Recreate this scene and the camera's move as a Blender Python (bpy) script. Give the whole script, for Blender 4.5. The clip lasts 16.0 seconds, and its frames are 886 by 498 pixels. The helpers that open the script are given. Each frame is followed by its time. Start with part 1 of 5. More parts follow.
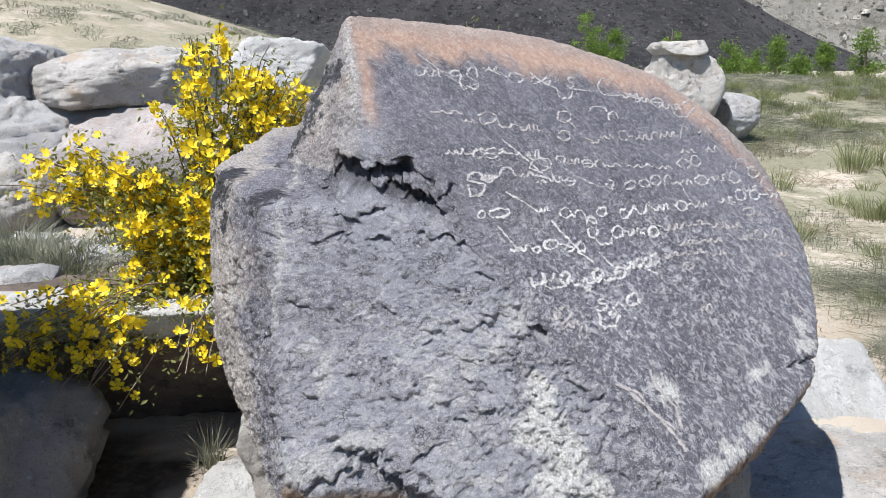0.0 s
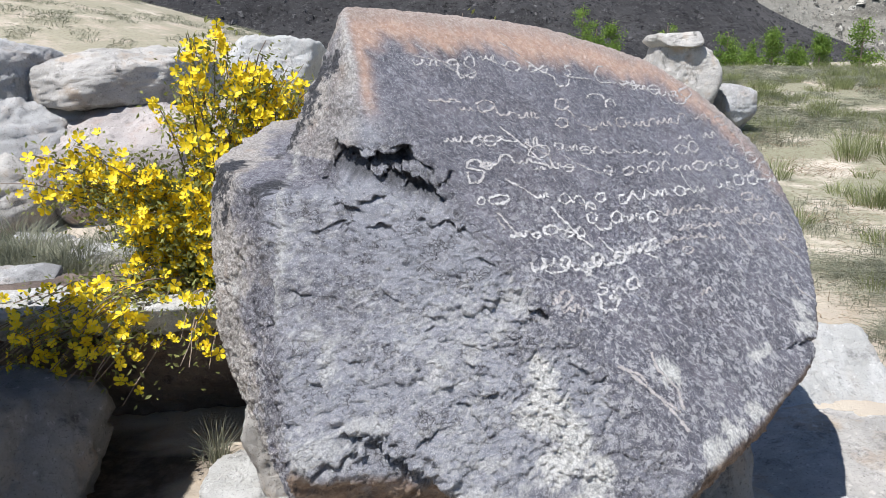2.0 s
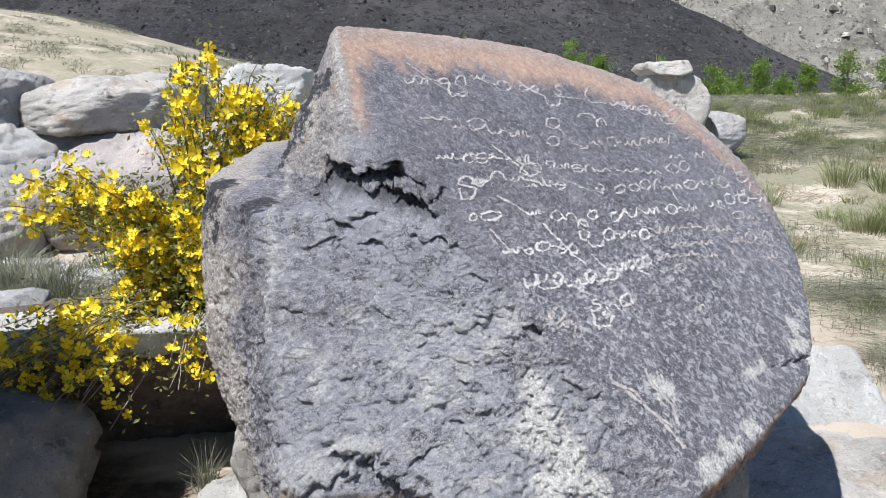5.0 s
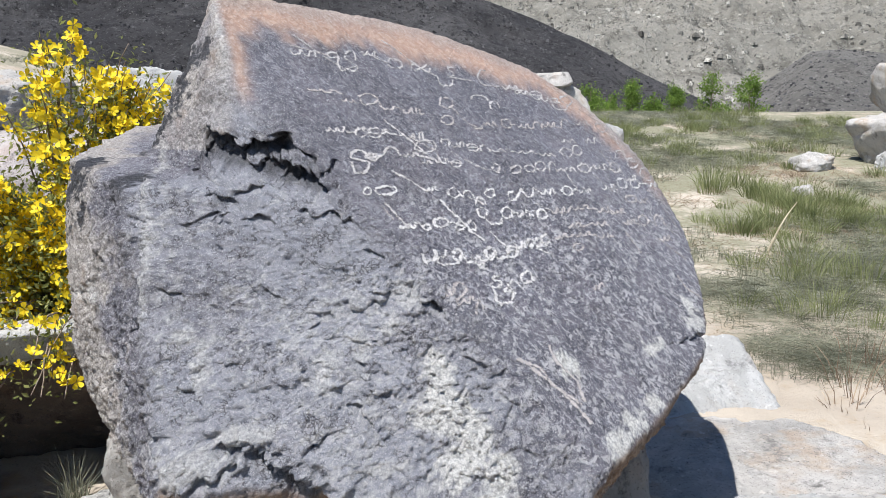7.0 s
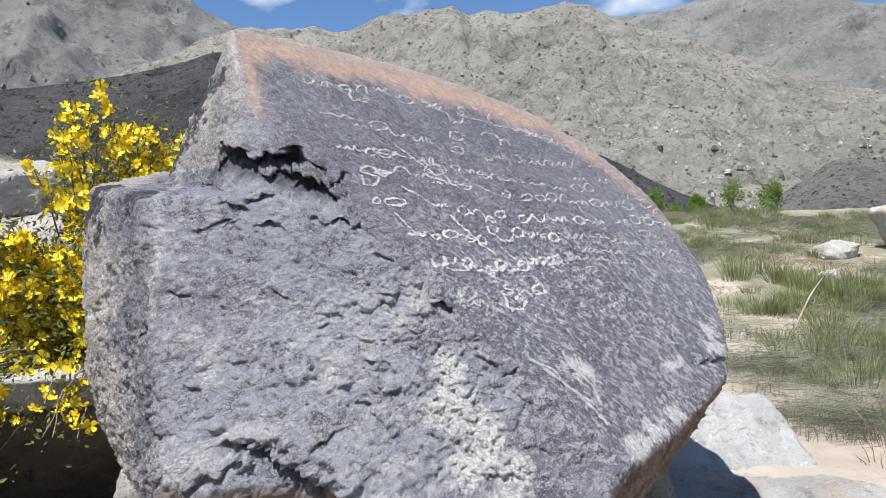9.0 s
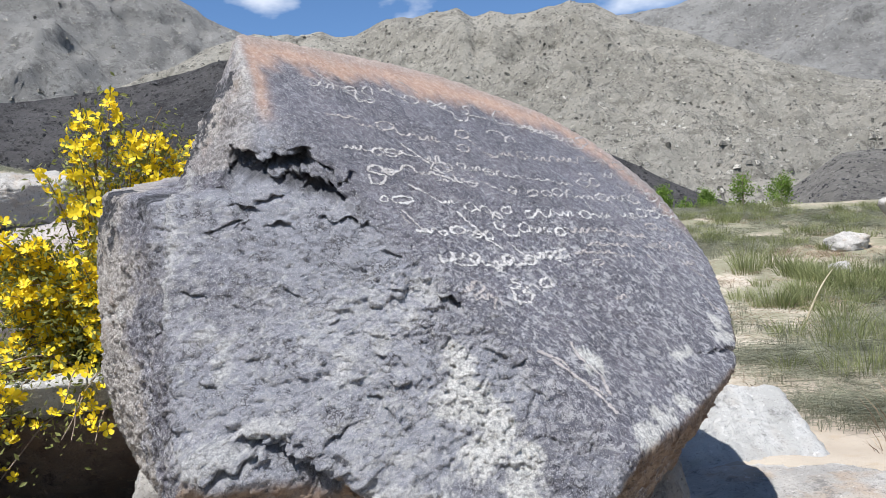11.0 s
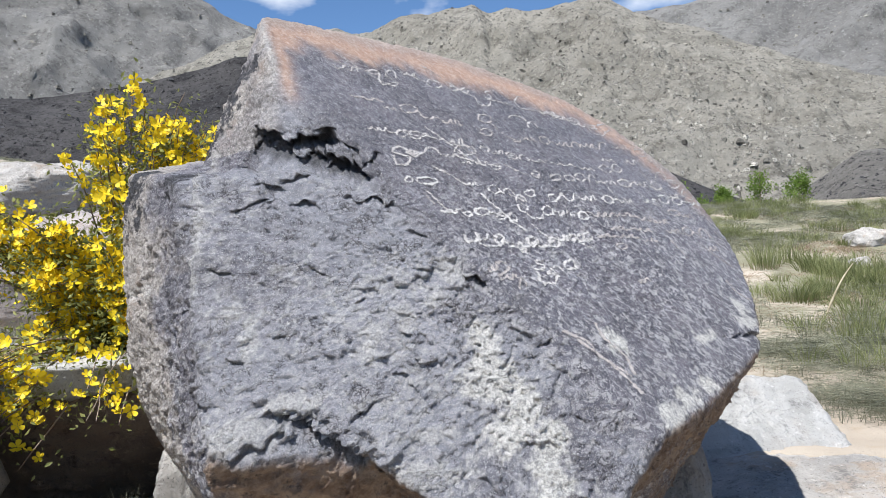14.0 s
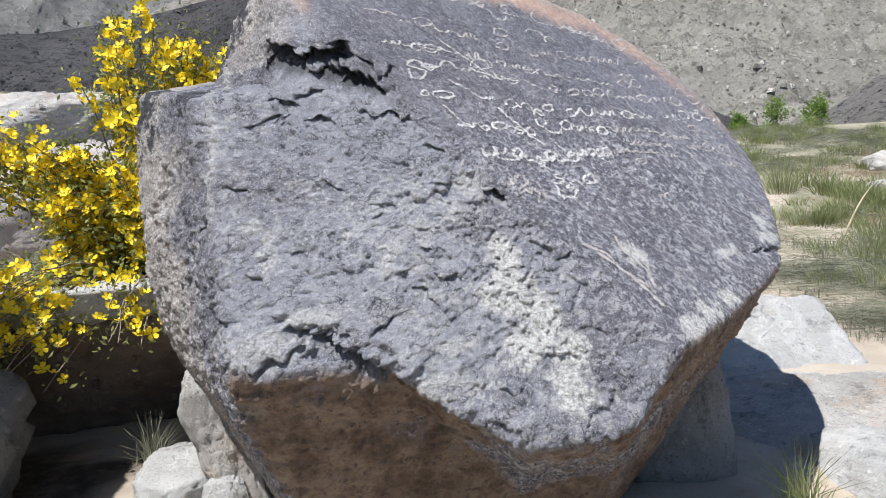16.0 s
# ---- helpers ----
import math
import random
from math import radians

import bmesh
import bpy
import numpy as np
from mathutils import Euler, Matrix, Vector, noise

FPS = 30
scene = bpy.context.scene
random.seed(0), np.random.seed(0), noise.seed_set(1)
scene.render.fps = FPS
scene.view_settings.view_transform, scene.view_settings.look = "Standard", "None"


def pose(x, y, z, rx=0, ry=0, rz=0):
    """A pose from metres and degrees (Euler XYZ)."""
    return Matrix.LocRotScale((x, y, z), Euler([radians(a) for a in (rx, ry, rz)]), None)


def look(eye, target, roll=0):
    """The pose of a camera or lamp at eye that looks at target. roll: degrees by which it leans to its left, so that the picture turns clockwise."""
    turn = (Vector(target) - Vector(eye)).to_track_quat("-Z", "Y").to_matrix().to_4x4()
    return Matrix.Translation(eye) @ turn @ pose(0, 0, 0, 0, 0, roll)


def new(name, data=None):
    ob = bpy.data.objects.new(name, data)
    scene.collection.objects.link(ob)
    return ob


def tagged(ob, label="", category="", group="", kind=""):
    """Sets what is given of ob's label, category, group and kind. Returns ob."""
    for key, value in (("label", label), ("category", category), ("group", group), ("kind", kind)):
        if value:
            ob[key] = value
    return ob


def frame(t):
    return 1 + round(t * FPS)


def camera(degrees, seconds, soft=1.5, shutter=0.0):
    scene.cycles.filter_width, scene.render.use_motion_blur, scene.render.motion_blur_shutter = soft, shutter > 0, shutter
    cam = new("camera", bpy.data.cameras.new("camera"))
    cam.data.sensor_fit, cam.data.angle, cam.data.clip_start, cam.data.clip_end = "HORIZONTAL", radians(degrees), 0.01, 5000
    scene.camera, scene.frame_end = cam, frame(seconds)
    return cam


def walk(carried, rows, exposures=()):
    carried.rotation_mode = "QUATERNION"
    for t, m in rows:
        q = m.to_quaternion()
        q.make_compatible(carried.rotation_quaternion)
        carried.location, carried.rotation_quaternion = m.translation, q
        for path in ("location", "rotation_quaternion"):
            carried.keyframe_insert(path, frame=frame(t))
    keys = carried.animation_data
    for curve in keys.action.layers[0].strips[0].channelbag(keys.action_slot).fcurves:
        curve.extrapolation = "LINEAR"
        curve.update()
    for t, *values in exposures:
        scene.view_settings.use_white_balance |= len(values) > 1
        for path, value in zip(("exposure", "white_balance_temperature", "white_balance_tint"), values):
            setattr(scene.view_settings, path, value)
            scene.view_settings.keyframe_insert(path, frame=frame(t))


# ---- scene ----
cam = camera(55.8, 16.0, soft=0.7)
METRES, EYE, TILT, LEAN, TURN = 0.8, 1.7, -12.0, 0.0, 0.0
ROWS = [
    (0.0, 0.0, 0.0, 0.0, 0.0, 0.0, -0.0),
    (0.5, -0.0017, -0.0006, -0.0008, 0.09, -0.03, 0.07),
    (1.0, 0.0051, -0.0096, -0.0117, 0.11, -0.11, 0.36),
    (1.5, -0.0045, -0.0102, -0.0277, 0.06, -0.24, 0.61),
    (2.0, -0.0044, -0.016, -0.0388, -0.04, -0.13, 1.0),
    (2.5, -0.0086, -0.0234, -0.0407, -0.22, 0.07, 1.16),
    (3.0, -0.0145, -0.0289, -0.0306, -0.33, 1.78, 0.89),
    (3.5, -0.0042, -0.0288, -0.0346, -0.38, 1.84, 1.02),
    (6.0, -0.0146, 0.0732, -0.1014, -1.19, 2.3, 1.67),
    (6.5, -0.0385, 0.1307, -0.0938, -8.28, 2.8, 3.11),
    (7.0, -0.0352, 0.1684, -0.2271, -8.4, 3.03, 2.58),
    (7.5, -0.0189, 0.2136, -0.3913, -8.4, 3.44, 2.33),
    (8.0, -0.0173, 0.2193, -0.5039, -7.79, 9.14, 1.98),
    (8.5, -0.0011, 0.2091, -0.5481, -6.75, 10.41, 2.79),
    (9.0, 0.0063, 0.2056, -0.5865, -6.47, 11.07, 3.53),
    (11.5, 0.0076, 0.1681, -0.628, -5.45, 11.37, 4.79),
    (12.0, -0.0028, 0.1763, -0.6456, -5.39, 11.47, 4.69),
    (12.5, -0.0186, 0.1771, -0.6528, -5.15, 11.01, 4.42),
    (13.0, -0.0324, 0.1831, -0.6535, -4.73, 10.65, 4.39),
    (13.5, -0.0347, 0.1818, -0.6546, -4.69, 10.85, 4.23),
    (14.0, -0.0296, 0.1793, -0.6679, -4.63, 11.15, 4.25),
    (14.5, -0.0196, 0.1892, -0.6811, -4.4, 9.1, 4.89),
    (15.0, -0.0209, 0.202, -0.6959, -4.2, 8.31, 5.16),
    (15.5, -0.037, 0.2138, -0.704, -4.0, 7.55, 5.04),
    (16.0, -0.0482, 0.2172, -0.7162, -3.67, 6.57, 4.79),
]
walk(cam, [(t, pose(0, 0, EYE, TILT, LEAN, TURN) @ pose(METRES * x, METRES * y, METRES * z, 90 + pitch, roll, yaw)) for t, x, y, z, yaw, pitch, roll in ROWS],
     exposures=[(0.0, 0.80, 6180, 10), (16.0, 0.80, 6180, 10)])

# ---- light ----
SUN_FROM = Vector((-0.33, -0.29, 0.90)).normalized()
world = bpy.data.worlds.new("sky")
scene.world = world
world.use_nodes = True
wn, wl = world.node_tree.nodes, world.node_tree.links
wn.clear()
sky = wn.new("ShaderNodeTexSky")
sky.sky_type, sky.sun_disc = "NISHITA", False
sky.sun_elevation = math.asin(SUN_FROM.z)
sky.sun_rotation = math.atan2(SUN_FROM.x, SUN_FROM.y)
sky.altitude, sky.air_density, sky.dust_density, sky.ozone_density = 2600, 1.0, 0.3, 2.5
coord = wn.new("ShaderNodeTexCoord")
cmap = wn.new("ShaderNodeMapping")
cmap.inputs["Scale"].default_value = (1.0, 1.0, 2.2)
cloud = wn.new("ShaderNodeTexNoise")
cloud.inputs["Scale"].default_value, cloud.inputs["Detail"].default_value = 5.0, 6.0
ramp = wn.new("ShaderNodeValToRGB")
ramp.color_ramp.elements[0].position, ramp.color_ramp.elements[1].position = 0.57, 0.72
cmix = wn.new("ShaderNodeMixRGB")
cmix.inputs["Color2"].default_value = (9.0, 9.2, 9.6, 1)
bg, wout = wn.new("ShaderNodeBackground"), wn.new("ShaderNodeOutputWorld")
bg.inputs["Strength"].default_value = 0.07
wl.new(coord.outputs["Generated"], cmap.inputs["Vector"])
wl.new(cmap.outputs["Vector"], cloud.inputs["Vector"])
wl.new(cloud.outputs["Fac"], ramp.inputs["Fac"])
wl.new(ramp.outputs["Color"], cmix.inputs["Fac"])
deep = wn.new("ShaderNodeHueSaturation")
deep.inputs["Saturation"].default_value, deep.inputs["Value"].default_value = 1.1, 1.15
wl.new(sky.outputs["Color"], deep.inputs["Color"])
wl.new(deep.outputs["Color"], cmix.inputs["Color1"])
wl.new(cmix.outputs["Color"], bg.inputs["Color"])
wl.new(bg.outputs["Background"], wout.inputs["Surface"])
sun = new("sun", bpy.data.lights.new("sun", "SUN"))
sun.data.energy, sun.data.angle, sun.data.color = 4.9, radians(0.53), (1.0, 0.97, 0.935)
sun.matrix_world = look(SUN_FROM * 50, (0, 0, 0))


# ---- materials ----
class Nodes:
    """Short names for the nodes of one material."""

    def __init__(self, name, rough=0.85, spec=0.3):
        self.mat = bpy.data.materials.new(name)
        self.mat.use_nodes = True
        self.n, self.l = self.mat.node_tree.nodes, self.mat.node_tree.links
        self.b = self.n["Principled BSDF"]
        self.b.inputs["Roughness"].default_value = rough
        self.b.inputs["Specular IOR Level"].default_value = spec
        self.co = self.n.new("ShaderNodeTexCoord").outputs["Object"]

    def put(self, value, socket):
        if isinstance(value, bpy.types.NodeSocket):
            self.l.new(value, socket)
        elif isinstance(value, tuple):
            socket.default_value = (*value, 1)[:4]
        else:
            socket.default_value = value

    def noise(self, scale, detail=4.0, rough=0.6, stretch=None, warp=0.0):
        t = self.n.new("ShaderNodeTexNoise")
        t.inputs["Scale"].default_value, t.inputs["Detail"].default_value = scale, detail
        t.inputs["Roughness"].default_value, t.inputs["Distortion"].default_value = rough, warp
        self.l.new(self.stretched(stretch), t.inputs["Vector"])
        return t.outputs["Fac"]

    def stretched(self, stretch):
        if not stretch:
            return self.co
        m = self.n.new("ShaderNodeMapping")
        m.inputs["Scale"].default_value = stretch[:3]
        if len(stretch) > 3:
            m.inputs["Rotation"].default_value = stretch[3:]
        self.l.new(self.co, m.inputs["Vector"])
        return m.outputs["Vector"]

    def cells(self, scale, feature="F1", out="Distance", stretch=None):
        t = self.n.new("ShaderNodeTexVoronoi")
        t.feature = feature
        t.inputs["Scale"].default_value = scale
        self.l.new(self.stretched(stretch), t.inputs["Vector"])
        return t.outputs[out]

    def cracks(self, scale, width, warp=0.02, bend=14):
        """A net of thin, wandering lines: 1 on the line."""
        n = self.n.new("ShaderNodeTexNoise")
        n.inputs["Scale"].default_value, n.inputs["Detail"].default_value = bend, 4
        self.l.new(self.co, n.inputs["Vector"])
        k = self.n.new("ShaderNodeVectorMath")
        k.operation = "MULTIPLY_ADD"
        k.inputs[1].default_value = (warp * 4,) * 3
        self.l.new(n.outputs["Color"], k.inputs[0])
        self.l.new(self.co, k.inputs[2])
        t = self.n.new("ShaderNodeTexVoronoi")
        t.feature = "DISTANCE_TO_EDGE"
        t.inputs["Scale"].default_value = scale
        self.l.new(k.outputs["Vector"], t.inputs["Vector"])
        return self.step(t.outputs["Distance"], width, width * 0.3)

    def step(self, value, low, high):
        m = self.n.new("ShaderNodeMapRange")
        m.interpolation_type = "SMOOTHSTEP"
        m.inputs["From Min"].default_value, m.inputs["From Max"].default_value = low, high
        self.l.new(value, m.inputs["Value"])
        return m.outputs["Result"]

    def math(self, op, a, b=0.0):
        m = self.n.new("ShaderNodeMath")
        m.operation, m.use_clamp = op, False
        self.put(a, m.inputs[0])
        self.put(b, m.inputs[1])
        return m.outputs[0]

    def mix(self, fac, a, b, kind="MIX"):
        m = self.n.new("ShaderNodeMixRGB")
        m.blend_type = kind
        self.put(fac, m.inputs["Fac"])
        self.put(a, m.inputs["Color1"])
        self.put(b, m.inputs["Color2"])
        return m.outputs["Color"]

    def field(self, name):
        a = self.n.new("ShaderNodeAttribute")
        a.attribute_name = name
        return a.outputs["Fac"]

    def island(self):
        return self.n.new("ShaderNodeNewGeometry").outputs["Random Per Island"]

    def any_object(self):
        return self.n.new("ShaderNodeObjectInfo").outputs["Random"]

    def done(self, color, bump=None, strength=0.5, size=0.01):
        self.put(color, self.b.inputs["Base Color"])
        if bump is not None:
            k = self.n.new("ShaderNodeBump")
            k.inputs["Strength"].default_value, k.inputs["Distance"].default_value = strength, size
            self.l.new(bump, k.inputs["Height"])
            self.l.new(k.outputs["Normal"], self.b.inputs["Normal"])
        return self.mat


def boulder_material():
    m = Nodes("varnished_granite", 0.55, 0.5)
    patch = m.noise(3.0, 5, 0.6)
    grain = m.noise(120, 3, 0.8)
    mica = m.noise(260, 2, 0.8)
    flake = m.noise(48, 6, 0.8, (1, 1, 1.15), 0.7)
    pits = m.noise(38, 7, 0.85)
    fleck = m.noise(42, 5, 0.8, None, 0.6)
    broken = m.field("broken")
    skin = m.mix(m.step(patch, 0.35, 0.65), (0.072, 0.068, 0.086), (0.124, 0.118, 0.144))
    skin = m.mix(m.math("MULTIPLY", m.step(m.noise(6, 4, 0.7), 0.45, 0.65), 0.5), skin, (0.125, 0.106, 0.120))
    skin = m.mix(m.math("MULTIPLY", broken, m.step(patch, 0.25, 0.60)), skin, (0.228, 0.232, 0.258))
    skin = m.mix(m.math("MULTIPLY", m.step(m.noise(17, 6, 0.78), 0.50, 0.62), m.math("ADD", 0.12, m.math("MULTIPLY", broken, 0.45))), skin, (0.33, 0.322, 0.345))
    skin = m.mix(m.math("MULTIPLY", m.step(flake, 0.50, 0.64), 0.85), skin, (0.31, 0.31, 0.33))
    skin = m.mix(m.math("MULTIPLY", m.field("worn"), m.step(fleck, 0.51, 0.565)), skin, (0.42, 0.405, 0.405))
    skin = m.mix(m.math("MULTIPLY", m.step(grain, 0.54, 0.68), 0.8), skin, (0.42, 0.415, 0.42))
    skin = m.mix(m.step(pits, 0.56, 0.66), skin, (0.030, 0.030, 0.040))
    skin = m.mix(m.math("MULTIPLY", m.step(mica, 0.59, 0.67), 0.65), skin, (0.58, 0.57, 0.56))
    lines = m.math("MULTIPLY", m.math("MAXIMUM", m.cracks(22, 0.045, 0.03), m.cracks(60, 0.07, 0.012, 30)), m.step(m.noise(11, 5, 0.75), 0.50, 0.60))
    skin = m.mix(m.math("MULTIPLY", lines, m.math("ADD", 0.35, m.math("MULTIPLY", broken, 0.35))), skin, (0.03, 0.024, 0.028))
    bare = m.mix(m.step(grain, 0.38, 0.62), (0.25, 0.22, 0.19), (0.56, 0.51, 0.45))
    bare = m.mix(m.step(pits, 0.56, 0.68), bare, (0.07, 0.065, 0.06))
    bare = m.mix(m.math("MULTIPLY", m.step(m.noise(7, 5, 0.7), 0.55, 0.7), 0.5), bare, (0.36, 0.24, 0.15))
    white = m.mix(m.step(grain, 0.36, 0.62), (0.34, 0.33, 0.31), (0.68, 0.66, 0.61))
    rust = m.mix(m.step(flake, 0.4, 0.65), (0.43, 0.265, 0.185), (0.60, 0.44, 0.34))
    rust = m.mix(m.step(grain, 0.56, 0.7), rust, (0.62, 0.52, 0.45))
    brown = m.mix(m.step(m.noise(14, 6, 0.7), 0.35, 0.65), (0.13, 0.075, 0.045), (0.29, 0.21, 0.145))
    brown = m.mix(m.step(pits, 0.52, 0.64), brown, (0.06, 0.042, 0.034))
    c = m.mix(m.field("bare"), skin, bare)
    c = m.mix(m.math("MULTIPLY", m.field("rust"), m.step(pits, 0.72, 0.58)), c, rust)
    c = m.mix(m.field("white"), c, white)
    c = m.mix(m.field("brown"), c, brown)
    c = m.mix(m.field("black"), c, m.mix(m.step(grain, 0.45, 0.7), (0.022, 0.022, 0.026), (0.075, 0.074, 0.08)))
    h = m.math("ADD", m.math("MULTIPLY", flake, 0.9), m.math("MULTIPLY", grain, 0.45))
    h = m.math("SUBTRACT", m.math("ADD", h, m.math("MULTIPLY", fleck, 0.8)), m.math("MULTIPLY", pits, 0.8))
    h = m.math("SUBTRACT", h, m.math("MULTIPLY", lines, 0.35))
    return m.done(c, h, 1.0, 0.0115)


def granite(name, low, high, speck=(0.09, 0.085, 0.08), warm=(0.40, 0.29, 0.19), warmth=0.6, scale=1.0):
    m = Nodes(name, 0.85, 0.25)
    big = m.noise(2.2 * scale, 6, 0.65, None, 0.5)
    grain = m.noise(110 * scale, 3, 0.8)
    stain = m.noise(7 * scale, 8, 0.78, (1, 1, 0.55))
    c = m.mix(m.step(big, 0.38, 0.62), low, high)
    c = m.mix(m.math("MULTIPLY", m.step(m.noise(4.5 * scale, 5, 0.6), 0.5, 0.7), warmth), c, warm)
    c = m.mix(m.step(stain, 0.54, 0.68), c, tuple(v * 0.5 for v in low))
    c = m.mix(m.step(m.noise(24 * scale, 6, 0.8), 0.56, 0.68), c, tuple(min(0.8, v * 1.25) for v in high))
    c = m.mix(m.step(grain, 0.56, 0.7), c, speck)
    h = m.math("ADD", m.noise(13 * scale, 9, 0.75), m.math("MULTIPLY", grain, 0.3))
    return m.done(c, h, 1.0, 0.03 / scale)


def sand_material():
    m = Nodes("sandy_ground", 0.95, 0.1)
    c = m.mix(m.step(m.noise(0.35, 6, 0.6), 0.35, 0.65), (0.345, 0.292, 0.23), (0.445, 0.392, 0.318))
    c = m.mix(m.step(m.noise(5, 6, 0.7), 0.5, 0.75), c, (0.33, 0.26, 0.18))
    c = m.mix(m.step(m.noise(60, 3, 0.7), 0.6, 0.75), c, (0.24, 0.21, 0.18))
    turf = m.math("MULTIPLY", m.field("turf"), m.step(m.noise(1.3, 6, 0.7), 0.36, 0.54))
    c = m.mix(turf, c, (0.215, 0.205, 0.14))
    c = m.mix(m.math("MULTIPLY", m.field("turf"), m.step(m.noise(16, 6, 0.8), 0.52, 0.62)), c, (0.15, 0.125, 0.085))
    c = m.mix(m.field("dark_patch"), c, m.mix(m.step(m.noise(12, 6, 0.75), 0.4, 0.65), (0.06, 0.046, 0.035), (0.13, 0.10, 0.075)))
    h = m.math("ADD", m.noise(9, 8, 0.7), m.math("MULTIPLY", m.noise(70, 3), 0.25))
    return m.done(c, h, 0.6, 0.04)


def mountain_material(name, low, high, dark, scale, dense):
    m = Nodes(name, 0.95, 0.1)
    c = m.mix(m.step(m.noise(0.008 * scale, 7, 0.65), 0.35, 0.65), low, high)
    c = m.mix(m.step(m.noise(0.05 * scale, 9, 0.78), 0.48, 0.64), c, tuple(v * 0.72 for v in low))
    stones = m.noise(0.16 * scale, 8, 0.85)
    c = m.mix(m.math("MULTIPLY", m.step(stones, 0.54, 0.58), dense), c, dark)
    c = m.mix(m.step(m.noise(0.3 * scale, 6, 0.85), 0.56, 0.62), c, tuple(min(0.75, v * 1.3) for v in high))
    h = m.math("ADD", m.noise(0.05 * scale, 10, 0.8), m.math("MULTIPLY", stones, 0.5))
    return m.done(c, h, 0.8, 12.0 / scale)


def loose_stone(name, low, high):
    m = Nodes(name, 0.9, 0.15)
    c = m.mix(m.island(), low, high)
    return m.done(m.mix(m.step(m.noise(1.5, 4, 0.7), 0.45, 0.65), c, tuple(0.6 * v for v in low)))


def leafy(name, low, high, through_light=0.25, rough=0.6):
    m = Nodes(name, rough, 0.25)
    c = m.mix(m.island(), low, high)
    c = m.mix(m.step(m.noise(3.0, 3), 0.4, 0.6), c, tuple(0.75 * v for v in low))
    m.b.inputs["Subsurface Weight"].default_value = 0.0
    m.done(c)
    t = m.n.new("ShaderNodeBsdfTranslucent")
    m.l.new(c, t.inputs["Color"])
    s = m.n.new("ShaderNodeMixShader")
    s.inputs["Fac"].default_value = through_light
    m.l.new(m.b.outputs["BSDF"], s.inputs[1])
    m.l.new(t.outputs["BSDF"], s.inputs[2])
    m.l.new(s.outputs["Shader"], m.n["Material Output"].inputs["Surface"])
    return m.mat


def petal_material():
    m = Nodes("yellow_petal", 0.5, 0.25)
    c = m.mix(m.any_object(), (0.80, 0.58, 0.015), (0.90, 0.72, 0.03))
    c = m.mix(m.math("MULTIPLY", m.step(m.noise(60, 3), 0.45, 0.7), 0.35), c, (0.75, 0.45, 0.01))
    m.done(c)
    t = m.n.new("ShaderNodeBsdfTranslucent")
    m.l.new(c, t.inputs["Color"])
    s = m.n.new("ShaderNodeMixShader")
    s.inputs["Fac"].default_value = 0.35
    m.l.new(m.b.outputs["BSDF"], s.inputs[1])
    m.l.new(t.outputs["BSDF"], s.inputs[2])
    m.l.new(s.outputs["Shader"], m.n["Material Output"].inputs["Surface"])
    return m.mat


def pecked_material(name, color, cover):
    """Bruised rock where the varnish was pecked away, with varnish left between the blows and along the edges."""
    m = Nodes(name, 0.9, 0.1)
    grain = m.noise(110, 4, 0.7)
    c = m.mix(m.step(grain, 0.35, 0.7), tuple(0.7 * v for v in color), color)
    m.done(c, grain, 0.3, 0.004)
    clear = m.n.new("ShaderNodeBsdfTransparent")
    s = m.n.new("ShaderNodeMixShader")
    gaps = m.math("ADD", m.noise(75, 4, 0.75), m.math("MULTIPLY", m.noise(9, 3, 0.6), 0.45))
    gaps = m.math("SUBTRACT", gaps, m.math("MULTIPLY", m.field("core"), 0.26))
    m.l.new(m.step(gaps, cover - 0.42, cover - 0.22), s.inputs["Fac"])
    m.l.new(m.b.outputs["BSDF"], s.inputs[1])
    m.l.new(clear.outputs["BSDF"], s.inputs[2])
    m.l.new(s.outputs["Shader"], m.n["Material Output"].inputs["Surface"])
    return m.mat


MAT_BOULDER = boulder_material()
MAT_PALE = granite("pale_granite", (0.36, 0.34, 0.31), (0.50, 0.47, 0.43))
MAT_PINK = granite("pinkish_granite", (0.34, 0.305, 0.285), (0.47, 0.42, 0.39), warm=(0.34, 0.24, 0.19))
MAT_GREY = granite("grey_granite", (0.30, 0.293, 0.285), (0.43, 0.42, 0.405), warmth=0.3)
# darker copy of the grey granite, with shade put into its colour
MAT_GREY_SHADED = granite("shaded_grey_granite", (0.185, 0.18, 0.175), (0.28, 0.272, 0.262), warmth=0.3)
MAT_WHITE = granite("whitish_granite", (0.41, 0.40, 0.375), (0.52, 0.51, 0.485), speck=(0.22, 0.21, 0.2), warmth=0.2)
# brown kept very dark: the shade on the ledge's front is in the colour
MAT_BROWN_SHADED = granite("shaded_brown_granite", (0.115, 0.088, 0.072), (0.20, 0.155, 0.125), warm=(0.22, 0.14, 0.09))
MAT_SAND = sand_material()
MAT_FAR = mountain_material("sunlit_scree", (0.265, 0.248, 0.208), (0.36, 0.337, 0.287), (0.085, 0.078, 0.067), 1.0, 0.65)
MAT_FARTHER = mountain_material("far_grey_scree", (0.215, 0.208, 0.195), (0.29, 0.282, 0.264), (0.12, 0.115, 0.105), 0.6, 0.6)
# talus of the shaded ridge: the shade is put into its colours
MAT_SHADED_TALUS = mountain_material("shaded_talus", (0.05, 0.048, 0.049), (0.10, 0.095, 0.093), (0.02, 0.019, 0.018), 3.0, 0.9)
# scree darkened to pass for the shadow of a cloud
MAT_CLOUD_SHADE = mountain_material("cloud_shaded_scree", (0.165, 0.155, 0.14), (0.245, 0.232, 0.208), (0.04, 0.038, 0.035), 2.0, 0.8)
